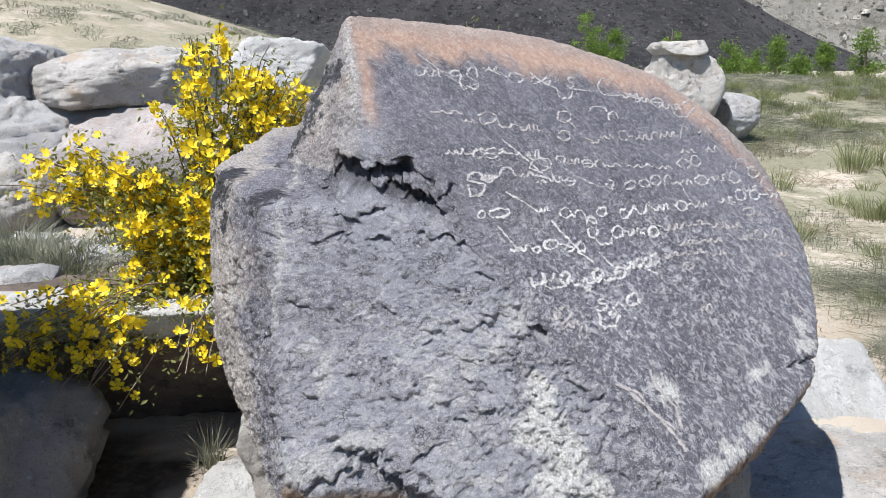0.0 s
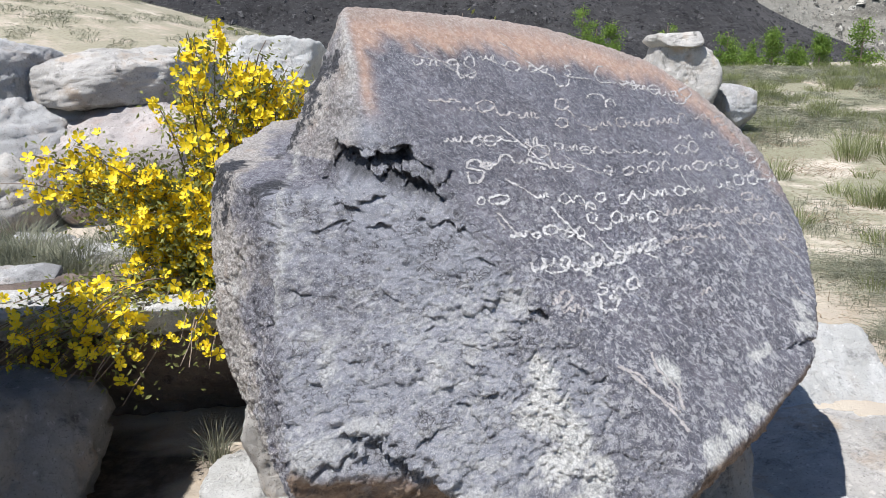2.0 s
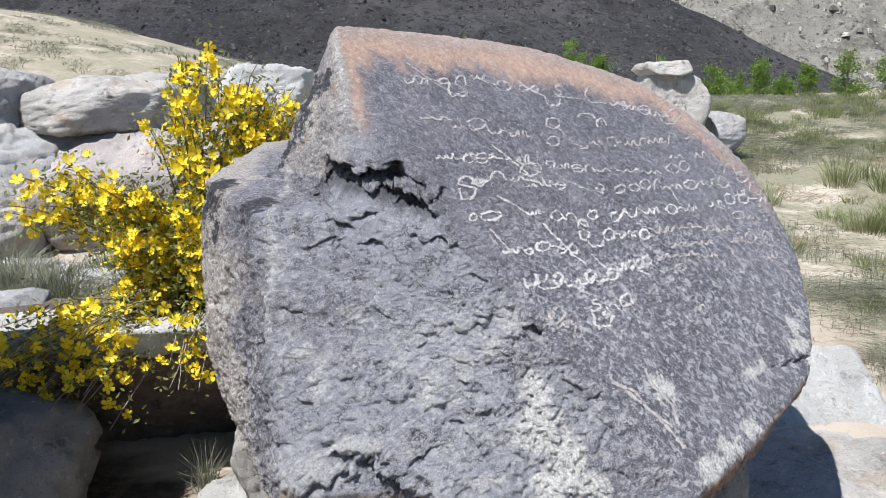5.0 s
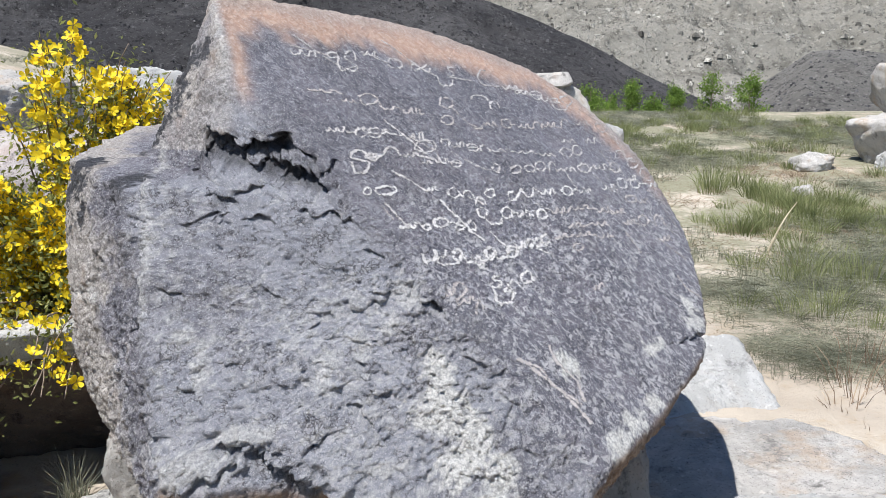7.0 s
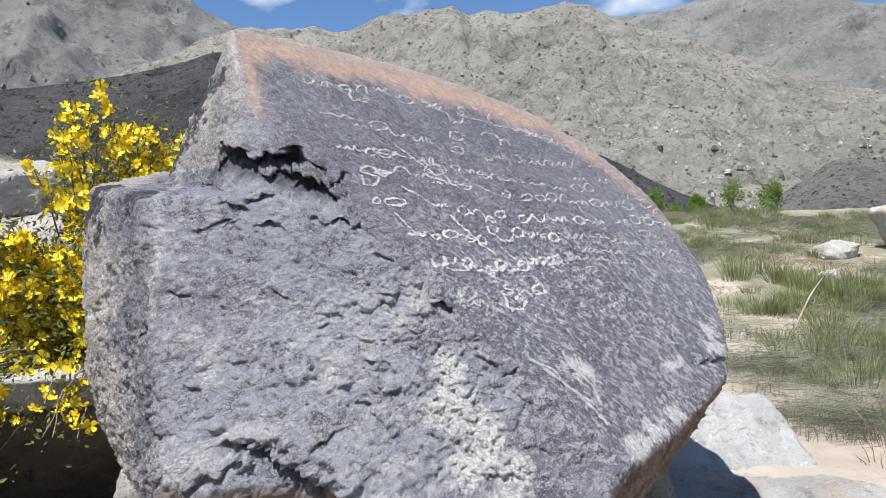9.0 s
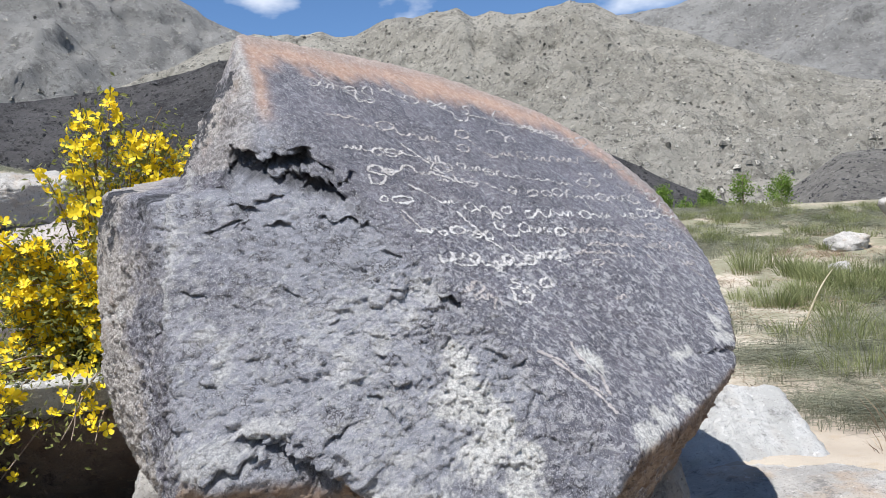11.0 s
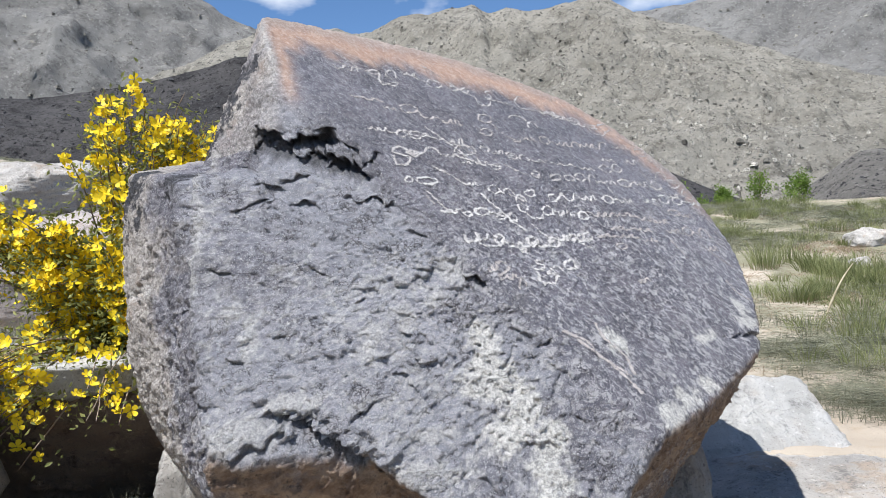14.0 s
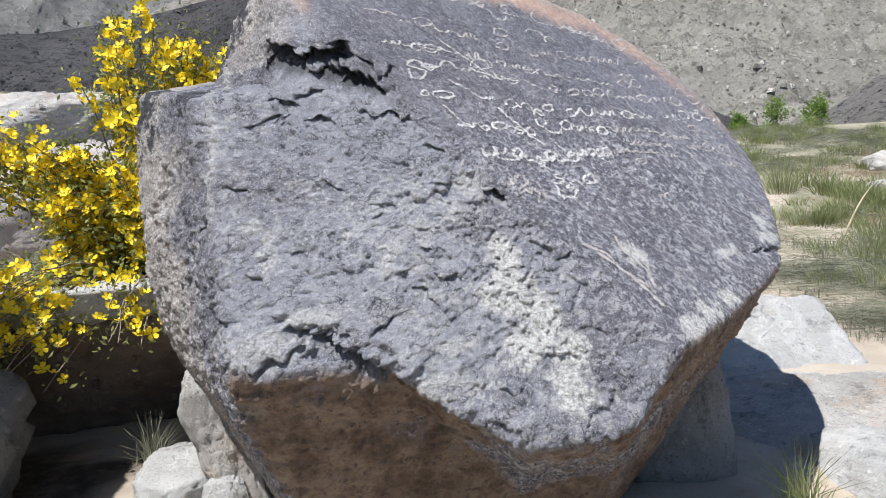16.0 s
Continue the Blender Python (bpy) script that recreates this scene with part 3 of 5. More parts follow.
    for cx, cz, half_x, half_z, slope in ((-0.14, 1.39, 0.17, 0.075, -0.25), (-0.14, 0.70, 0.16, 0.05, -0.4)):
        nx, nz = p[:, 0] - cx, p[:, 2] - cz - slope * (p[:, 0] - cx)
        torn = sstep(1.15, 0.6, np.hypot(nx / half_x, nz / half_z) + 0.35 * fbm(p, 14, 3, 0.6, 170)) * (p[:, 1] < 2.6)
        grow += torn * (0.38 * shards(drift * (1, 1, 1.8), 0.05, 230) + 0.45 * shards(drift * (1, 1, 1.6), 0.022, 240) - 0.012)
    # the ledges are undercut: their pockets run back and upwards into the rock
    pocket = np.zeros(len(p))
    for k, (cx, cz, length, width, slope, depth) in enumerate(ledges):
        c, s = math.cos(slope), math.sin(slope)
        dx, dz = warp[:, 0] - cx + 0.5 * (p[:, 0] - warp[:, 0]), warp[:, 2] - cz
        a, b = dx * c + dz * s, -dx * s + dz * c
        b = b + 0.010 * fbm(p, 30, 3, 0.6, 90 + k) + 0.55 * width * fbm(p, 11, 3, 0.6, 95 + k)
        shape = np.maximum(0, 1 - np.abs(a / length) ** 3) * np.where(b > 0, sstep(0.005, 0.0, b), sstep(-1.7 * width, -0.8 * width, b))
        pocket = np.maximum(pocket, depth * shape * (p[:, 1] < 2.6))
    seam = np.exp(-((p[:, 0] + 0.445 + 0.012 * fbm(p, 12, 3, 0.6, 180)) / 0.010) ** 2) * sstep(0.95, 1.1, p[:, 2]) * sstep(1.55, 1.4, p[:, 2]) * (p[:, 1] < 2.6)
    grow += 0.008 * seam - 0.010 * np.exp(-((p[:, 0] + 0.475) / 0.018) ** 2) * sstep(0.95, 1.1, p[:, 2]) * (p[:, 1] < 2.6)
    # the open joint across the far lower tip of the inscribed face
    t_uv = p - TEXT_O
    u, v = t_uv @ TEXT_U, t_uv @ TEXT_V
    joint = v + 0.50 + 0.10 * (u - 0.9) + 0.008 * fbm(p, 20, 3, 0.6, 120)
    grow -= 0.03 * np.exp(-(joint / 0.008) ** 2) * sstep(0.66, 0.95, u) * on_text
    p = p + ways * grow[:, None] + np.array([0.12, 0.85, 0.5]) * pocket[:, None]
    me = raw_mesh("inscribed_boulder", p, grid_faces(len(lats), len(lons), True), MAT_BOULDER)
    # stains with their own outlines; the black also fills the ledge pockets
    crest = np.min([d - p @ n for n, d in edges[:5]], axis=0)
    blot = 0.035 * fbm(p, 7, 4, 0.6, 130) + 0.012 * fbm(p, 40, 3, 0.6, 131)
    streak = 0.025 * fbm(np.stack([u * 9, v * 1.2, u * 0], 1), 1.5, 3, 0.6, 133)
    rust = sstep(0.235, 0.11, crest + blot + streak) * sstep(1.62, 1.40, u) * sstep(-0.40, -0.32, p[:, 0]) * np.maximum(on_text, sstep(0.08, 0.02, crest))
    strip = np.exp(-((u + 0.138 - 0.347 * (v - 0.851) + 0.4 * blot) / 0.026) ** 2) * sstep(0.48, 0.62, v) * on_text
    rust = np.clip(np.maximum(rust, 0.9 * strip), 0, 1)
    topping = sstep(0.11, 0.03, crest + 0.7 * blot) * 0.8
    bare = sstep(-0.50, -0.62, p[:, 0] + 2.2 * blot + 0.10 * (p[:, 2] - 1)) * 0.8
    bare = np.maximum(bare, topping)
    rust *= 1 - 0.75 * topping
    bare = np.maximum(bare, 0.5 * sstep(-0.30, -0.40, p[:, 0] + blot) * sstep(1.45, 1.55, p[:, 2]))
    on_crown = sstep(0.035, 0.0, crown_left[1] - p @ crown_left[0]) * (p[:, 2] > 1.42)
    bare = np.maximum(bare, on_crown * (0.45 + 0.4 * sstep(-0.02, 0.03, blot)))
    rust *= 1 - on_crown
    white = np.zeros(len(p))
    spots = [(0.256, 0.88, 0.035, 0.055), (0.255, 0.81, 0.065, 0.055), (0.335, 0.74, 0.05, 0.06), (0.285, 0.69, 0.06, 0.04), (0.38, 0.67, 0.05, 0.06), (0.36, 0.60, 0.05, 0.06), (0.196, 1.065, 0.035, 0.035),
             (0.142, 0.99, 0.04, 0.025), (-0.376, 0.995, 0.035, 0.02), (-0.306, 0.92, 0.02, 0.04), (-0.02, 0.905, 0.022, 0.035), (0.068, 0.96, 0.02, 0.04), (-0.22, 0.785, 0.06, 0.025), (-0.33, 0.73, 0.09, 0.035),
             (-0.655, 1.036, 0.04, 0.025), (0.06, 0.62, 0.09, 0.035), (0.10, 0.70, 0.07, 0.02)]
    ragged = 0.7 * fbm(p, 13, 4, 0.65, 140) + 0.6 * fbm(p, 60, 3, 0.75, 141)
    for k, (cx, cz, sx, sz) in enumerate(spots):
        q = ((p[:, 0] - cx) / sx) ** 2 + ((p[:, 2] - cz) / sz) ** 2
        white = np.maximum(white, (0.95 if k < 6 else 0.5) * sstep(1.25, 0.75, np.sqrt(q) + (0.5 if k < 6 else 0.8) * ragged) * (p[:, 1] < 2.6))
    for cu, cv, su, sv in [(1.035, -0.39, 0.035, 0.045), (1.0, -0.455, 0.05, 0.025), (0.30, -0.62, 0.05, 0.03), (0.20, -0.645, 0.04, 0.03), (0.225, -0.40, 0.03, 0.03), (0.67, -0.46, 0.06, 0.018), (0.45, -0.60, 0.04, 0.02)]:
        q = ((u - cu) / su) ** 2 + ((v - cv) / sv) ** 2
        white = np.maximum(white, sstep(1.25, 0.7, np.sqrt(q) + ragged) * on_text)
    scuff = sstep(0.35, 0.9, 0.7 * fbm(p, 5, 4, 0.6, 150) + 0.9 * fbm(p, 55, 3, 0.75, 151)) * 0.35
    white = np.clip(np.maximum(np.maximum(white, scuff * on_front), 0.55 * seam), 0, 1)
    edge_line = np.exp(-((crown_left[1] - p @ crown_left[0] - 0.004) / 0.009) ** 2) * on_text * sstep(0.45, 0.6, v)
    white = np.maximum(white, 0.5 * edge_line)
    # black lichen and varnish on the crown's side and on the lobe: x, y, z, size
    black = np.zeros(len(p))
    for bx, by, bz, size in ((-0.396, 2.659, 1.633, 0.05), (-0.425, 2.66, 1.565, 0.06), (-0.371, 2.638, 1.66, 0.035), (-0.34, 2.60, 1.70, 0.03), (-0.45, 2.70, 1.50, 0.05),
                             (-0.70, 2.629, 1.353, 0.045), (-0.735, 2.666, 1.293, 0.045), (-0.658, 2.551, 1.34, 0.035), (-0.51, 2.38, 1.36, 0.035), (-0.64, 2.52, 1.25, 0.03)):
        far = np.linalg.norm((p - (bx, by, bz)) / (1, 1, 1.25), axis=1) / (1.35 * size)
        black = np.maximum(black, sstep(1.15, 0.75, far + 0.9 * ragged))
    # deep ledge pockets: their shade is painted black together with the varnish
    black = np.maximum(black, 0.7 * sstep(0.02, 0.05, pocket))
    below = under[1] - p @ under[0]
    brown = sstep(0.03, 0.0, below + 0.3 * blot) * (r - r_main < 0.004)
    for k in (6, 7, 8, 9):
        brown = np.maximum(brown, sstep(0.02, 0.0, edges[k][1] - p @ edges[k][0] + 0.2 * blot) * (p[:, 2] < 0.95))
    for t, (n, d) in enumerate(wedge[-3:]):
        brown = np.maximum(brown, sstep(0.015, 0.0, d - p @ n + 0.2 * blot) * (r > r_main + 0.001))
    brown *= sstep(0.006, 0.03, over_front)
    worn = (0.25 + 0.75 * sstep(0.30, -0.20, v + 0.25 * fbm(p, 4, 3, 0.6, 160))) * (1 - 0.5 * on_front)
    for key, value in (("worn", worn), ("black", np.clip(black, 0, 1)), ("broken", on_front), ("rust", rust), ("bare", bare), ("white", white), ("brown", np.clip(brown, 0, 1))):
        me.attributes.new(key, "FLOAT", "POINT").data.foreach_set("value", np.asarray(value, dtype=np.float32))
    ob = new("inscribed_boulder", me)
    return tagged(ob, "large dark varnished granite boulder with pale pecked inscription lines", "boulder")


boulder = build_boulder()

# the pecked lines: points along each line in metres on the inscribed face
bpy.context.view_layer.update()
from mathutils.bvhtree import BVHTree
SKIN = BVHTree.FromPolygons([v.co.copy() for v in boulder.data.vertices], [tuple(f.vertices) for f in boulder.data.polygons])


def on_skin(u, v, lift):
    q = Vector(TEXT_O + TEXT_U * u + TEXT_V * v + TEXT_N * 0.25)
    at, n, _, _ = SKIN.ray_cast(q, Vector(-TEXT_N), 0.6)
    return None if at is None else at + Vector(TEXT_N) * lift


def ribbon(strokes, width, rng):
    """Shallow pecked strokes that follow the rock's skin: each stroke is a line of points (u, v)."""
    verts, faces = [], []
    for line in strokes:
        line = np.asarray(line, float)
        length = np.concatenate([[0], np.cumsum(np.hypot(*np.diff(line, axis=0).T))])
        n = max(3, int(length[-1] / 0.005))
        at = np.linspace(0, length[-1], n)
        line = np.stack([np.interp(at, length, line[:, 0]), np.interp(at, length, line[:, 1])], 1)
        side = np.gradient(line, axis=0)
        side = np.stack([-side[:, 1], side[:, 0]], 1) / np.maximum(np.hypot(*side.T), 1e-6)[:, None]
        w = width * 0.5 * (1 + rng.uniform(-0.6, 0.6, n))
        rows = []
        for k in range(n):
            row = [on_skin(*(line[k] + side[k] * w[k] * s), 0.0014) for s in (-1, -0.35, 0.35, 1)]
            if any(q is None for q in row):
                rows.append(None)
                continue
            rows.append(len(verts))
            verts += [tuple(q) for q in row]
        for a, b in zip(rows, rows[1:]):
            if a is not None and b is not None:
                faces += [(a + j, b + j, b + j + 1, a + j + 1) for j in range(3)]
    return verts, faces


def cored(me):
    """Marks the middle of each stroke, where the pecking is closest."""
    me.attributes.new("core", "FLOAT", "POINT").data.foreach_set("value", np.tile(np.array([0, 1, 1, 0], np.float32), len(me.vertices) // 4))
    return me


ALONG, UPWARD = np.array([0.996, -0.09]), np.array([0.63, 0.777])


def mark_shape(kind, rng):
    """One pecked mark between -1 and 1: loop, double loop, S, bracket, wave, arch, cup or loop with a tail."""
    t = np.linspace(0, 2 * np.pi, 15)
    if kind == "o":
        pts = np.stack([np.cos(t), np.sin(t)], 1)
    elif kind == "8":
        pts = np.stack([np.sin(t), 0.9 * np.sin(2 * t)], 1)
    elif kind == "s":
        pts = np.array([(0.7, 0.9), (-0.4, 1.0), (-0.7, 0.5), (0.3, 0.0), (0.6, -0.5), (-0.2, -1.0), (-0.9, -0.7)])
    elif kind == "c":
        pts = np.array([(0.9, 1.0), (-0.2, 0.7), (-0.9, 0.1), (-0.6, -0.5), (0.6, -1.0)])
    elif kind == "w":
        pts = np.array([(-1, 0.2), (-0.75, -0.6), (-0.4, -0.3), (-0.3, 0.6), (-0.05, -0.5), (0.25, -0.6), (0.3, 0.5), (0.6, 0.7), (0.65, -0.4), (1, -0.5)])
    elif kind == "n":
        pts = np.array([(-1, -1), (-0.8, 0.3), (-0.3, 0.95), (0.4, 0.9), (0.8, 0.2), (1, -1)])
    elif kind == "u":
        pts = np.array([(-1, 0.9), (-0.9, -0.2), (-0.4, -0.9), (0.2, -0.6), (0.5, -0.9), (0.9, -0.3), (1, 0.8)])
    else:
        pts = np.concatenate([np.stack([0.6 * np.cos(t), 0.3 + 0.7 * np.sin(t)], 1), [(0.2, -0.5), (1.0, -1.0)]])
    return pts + rng.normal(0, 0.09, pts.shape)


def pecked_line(marks, width, material, seed):
    """A line of writing: kind, place (u, v) and half size of each mark, some of them joined by thin strokes."""
    rng = np.random.default_rng(seed)
    last = None
    for kind, u, v, su, sv in marks:
        pts = mark_shape(kind, rng)
        pts = np.array([u, v]) + pts[:, :1] * su * ALONG + pts[:, 1:] * sv * UPWARD
        strokes = [pts]
        if last is not None and np.linalg.norm(last - pts[0]) < 0.07:
            strokes.append(np.array([last, pts[0]]))
        last = pts[-1]
        verts, faces = ribbon(strokes, width, rng)
        if faces:
            part("pecked_mark", cored(raw_mesh("pecked_mark", verts, faces, material)), boulder)


def scratch(points, width, material, seed):
    v, f = ribbon([points], width, np.random.default_rng(seed))
    part("pecked_stroke", cored(raw_mesh("pecked_stroke", v, f, material)), boulder, "long pale pecked stroke")


pecked_line([("w", 0.098, 0.781, 0.059, 0.028), ("o", 0.209, 0.781, 0.022, 0.016), ("u", 0.233, 0.726, 0.042, 0.019), ("n", 0.290, 0.788, 0.023, 0.028), ("w", 0.388, 0.801, 0.035, 0.026), ("o", 0.474, 0.759, 0.034, 0.029), ("8", 0.591, 0.742, 0.050, 0.024), ("u", 0.666, 0.676, 0.036, 0.031), ("s", 0.744, 0.729, 0.025, 0.035), ("c", 0.909, 0.707, 0.027, 0.064), ("w", 1.050, 0.660, 0.053, 0.025), ("w", 1.100, 0.635, 0.047, 0.025), ("o", 1.180, 0.621, 0.037, 0.029), ("w", 1.259, 0.594, 0.065, 0.026), ("o", 1.375, 0.596, 0.040, 0.035), ("n", 0.799, 0.603, 0.048, 0.019), ("u", 1.278, 0.554, 0.050, 0.022), ("n", 0.851, 0.568, 0.029, 0.025)], 0.0095, MAT_PECK, 1)
pecked_line([("w", 0.068, 0.621, 0.068, 0.012), ("o", 0.221, 0.590, 0.036, 0.033), ("u", 0.279, 0.554, 0.027, 0.015), ("w", 0.387, 0.538, 0.044, 0.026), ("o", 0.582, 0.576, 0.032, 0.032), ("o", 0.517, 0.495, 0.028, 0.025), ("w", 0.734, 0.473, 0.043, 0.021), ("o", 0.827, 0.475, 0.028, 0.028), ("w", 0.923, 0.460, 0.049, 0.022), ("n", 1.014, 0.462, 0.027, 0.023), ("w", 1.106, 0.462, 0.046, 0.027), ("n", 1.212, 0.463, 0.033, 0.035), ("w", 1.346, 0.464, 0.055, 0.026), ("o", 1.467, 0.438, 0.041, 0.031), ("u", 0.645, 0.461, 0.029, 0.014), ("w", 0.136, 0.581, 0.035, 0.012)], 0.0090, MAT_PECK_OLD, 2)
pecked_line([("w", -0.009, 0.465, 0.032, 0.015), ("u", 0.058, 0.464, 0.026, 0.018), ("o", 0.092, 0.452, 0.022, 0.023), ("o", 0.142, 0.448, 0.025, 0.028), ("r", 0.194, 0.453, 0.019, 0.012), ("w", 0.304, 0.427, 0.050, 0.032), ("o", 0.320, 0.386, 0.045, 0.032), ("o", 0.424, 0.400, 0.021, 0.020), ("w", 0.475, 0.384, 0.035, 0.026), ("o", 0.537, 0.371, 0.028, 0.021), ("n", 0.598, 0.365, 0.025, 0.019), ("w", 0.689, 0.351, 0.059, 0.017), ("w", 0.805, 0.335, 0.062, 0.017), ("o", 1.057, 0.321, 0.038, 0.026), ("o", 1.140, 0.327, 0.032, 0.030), ("w", 1.306, 0.370, 0.057, 0.028), ("n", 1.424, 0.287, 0.040, 0.029), ("o", 1.469, 0.239, 0.040, 0.033), ("w", 1.132, 0.375, 0.060, 0.017), ("w", 0.924, 0.316, 0.049, 0.012)], 0.0095, MAT_PECK, 3)
pecked_line([("u", -0.007, 0.323, 0.031, 0.029), ("n", 0.020, 0.372, 0.028, 0.019), ("o", 0.068, 0.359, 0.024, 0.015), ("n", 0.156, 0.375, 0.030, 0.020), ("w", 0.224, 0.355, 0.043, 0.014), ("w", 0.344, 0.324, 0.037, 0.022), ("o", 0.395, 0.309, 0.023, 0.017), ("r", 0.574, 0.275, 0.033, 0.026), ("o", 0.673, 0.264, 0.029, 0.019), ("o", 0.752, 0.262, 0.027, 0.020), ("o", 0.824, 0.267, 0.028, 0.026), ("n", 0.892, 0.259, 0.022, 0.030), ("w", 0.979, 0.239, 0.049, 0.021), ("o", 1.083, 0.238, 0.038, 0.028), ("w", 1.219, 0.237, 0.055, 0.033), ("o", 1.311, 0.227, 0.034, 0.034), ("w", 1.366, 0.165, 0.050, 0.024), ("o", 1.502, 0.177, 0.044, 0.040), ("w", 0.264, 0.324, 0.031, 0.012)], 0.0100, MAT_PECK, 4)
pecked_line([("o", 0.029, 0.236, 0.040, 0.018), ("o", -0.041, 0.240, 0.014, 0.016), ("w", 0.199, 0.223, 0.030, 0.018), ("o", 0.283, 0.198, 0.026, 0.020), ("n", 0.340, 0.186, 0.025, 0.018), ("o", 0.444, 0.180, 0.023, 0.022), ("o", 0.548, 0.161, 0.024, 0.022), ("u", 0.645, 0.166, 0.028, 0.029), ("w", 0.750, 0.157, 0.044, 0.024), ("o", 0.861, 0.149, 0.031, 0.025), ("w", 0.979, 0.141, 0.049, 0.024), ("w", 1.147, 0.137, 0.052, 0.022), ("o", 1.263, 0.149, 0.033, 0.030), ("o", 1.356, 0.138, 0.034, 0.027), ("w", 1.491, 0.121, 0.040, 0.025), ("n", 0.369, 0.155, 0.022, 0.016)], 0.0105, MAT_PECK_BRIGHT, 5)
pecked_line([("w", 0.030, 0.110, 0.046, 0.014), ("o", 0.145, 0.105, 0.029, 0.018), ("8", 0.235, 0.081, 0.041, 0.025), ("o", 0.344, 0.116, 0.022, 0.022), ("o", 0.453, 0.099, 0.026, 0.026), ("w", 0.542, 0.089, 0.040, 0.022), ("o", 0.628, 0.076, 0.025, 0.023), ("u", 0.371, 0.077, 0.037, 0.016), ("o", 0.079, 0.098, 0.015, 0.012)], 0.0120, MAT_PECK_BRIGHT, 6)
pecked_line([("w", 0.737, 0.077, 0.050, 0.021), ("w", 0.871, 0.074, 0.062, 0.019), ("w", 1.005, 0.046, 0.049, 0.023), ("o", 1.234, 0.072, 0.040, 0.022), ("w", 1.083, 0.029, 0.051, 0.021), ("w", 1.316, 0.053, 0.048, 0.020), ("w", 0.751, 0.009, 0.053, 0.015), ("w", 0.911, -0.005, 0.053, 0.016), ("w", 1.099, -0.024, 0.051, 0.021), ("o", 1.197, -0.027, 0.035, 0.028), ("n", 1.303, -0.044, 0.033, 0.035), ("w", 1.243, -0.125, 0.043, 0.021)], 0.0100, MAT_PECK_OLD, 7)
pecked_line([("u", 0.012, 0.004, 0.022, 0.020), ("u", 0.067, -0.024, 0.042, 0.009), ("o", 0.117, -0.007, 0.019, 0.021), ("w", 0.170, -0.033, 0.037, 0.018), ("o", 0.249, -0.025, 0.021, 0.022), ("u", 0.292, -0.038, 0.028, 0.017), ("o", 0.349, -0.035, 0.024, 0.023), ("w", 0.419, -0.021, 0.030, 0.024), ("8", 0.477, -0.021, 0.033, 0.023), ("o", 0.546, -0.018, 0.024, 0.021), ("u", 0.057, 0.008, 0.021, 0.019), ("r", 0.175, -0.058, 0.020, 0.012)], 0.0140, MAT_PECK_BRIGHT, 8)
pecked_line([("w", 0.637, -0.021, 0.041, 0.015), ("w", 0.761, -0.030, 0.050, 0.015), ("w", 0.875, -0.054, 0.046, 0.016), ("n", 0.041, -0.101, 0.027, 0.016), ("w", 0.030, -0.144, 0.041, 0.018), ("n", 0.061, -0.169, 0.014, 0.021), ("w", -0.000, -0.110, 0.020, 0.018), ("o", 0.684, -0.070, 0.028, 0.017), ("w", 0.622, -0.221, 0.032, 0.018)], 0.0100, MAT_PECK_OLD, 9)
pecked_line([("s", 0.194, -0.116, 0.027, 0.021), ("u", 0.176, -0.169, 0.039, 0.024), ("n", 0.248, -0.138, 0.027, 0.016), ("o", 0.327, -0.126, 0.026, 0.022), ("r", 0.210, -0.150, 0.029, 0.011)], 0.0130, MAT_PECK_BRIGHT, 10)
for k, (pts, w, mat) in enumerate([
        ([(0.101, 0.862), (0.178, 0.756), (0.215, 0.719), (0.277, 0.735)], .007, MAT_PECK),
        ([(0.495, 0.875), (0.583, 0.758)], .006, MAT_PECK),
        ([(0.059, 0.813), (0.193, 0.778)], .006, MAT_PECK_OLD),
        ([(0.352, 0.807), (0.401, 0.780), (0.439, 0.757)], .008, MAT_PECK),
        ([(0.721, 0.702), (0.833, 0.688)], .008, MAT_PECK),
        ([(0.877, 0.670), (0.987, 0.662)], .007, MAT_PECK),
        ([(1.000, 0.676), (1.115, 0.644)], .007, MAT_PECK),
        ([(1.410, 0.542), (1.497, 0.445)], .006, MAT_PECK_OLD),
        ([(0.592, 0.562), (0.612, 0.476), (0.645, 0.461)], .010, MAT_PECK_OLD),
        ([(0.225, 0.503), (0.267, 0.430), (0.296, 0.348)], .010, MAT_PECK),
        ([(0.279, 0.429), (0.349, 0.365), (0.328, 0.321)], .008, MAT_PECK_OLD),
        ([(0.413, 0.359), (0.486, 0.292), (0.534, 0.270)], .009, MAT_PECK),
        ([(0.944, 0.240), (0.931, 0.165), (0.940, 0.139)], .010, MAT_PECK_BRIGHT),
        ([(0.100, 0.304), (0.168, 0.231), (0.179, 0.213)], .010, MAT_PECK),
        ([(0.332, 0.176), (0.384, 0.140)], .010, MAT_PECK),
        ([(-0.011, 0.196), (0.010, 0.124), (0.013, 0.103)], .012, MAT_PECK),
        ([(-0.028, 0.189), (-0.019, 0.138)], .008, MAT_PECK_OLD),
        ([(0.204, 0.180), (0.223, 0.108), (0.235, 0.075)], .013, MAT_PECK_BRIGHT),
        ([(0.634, 0.121), (0.710, 0.067)], .008, MAT_PECK)]):
    scratch(pts, w, mat, 40 + k)
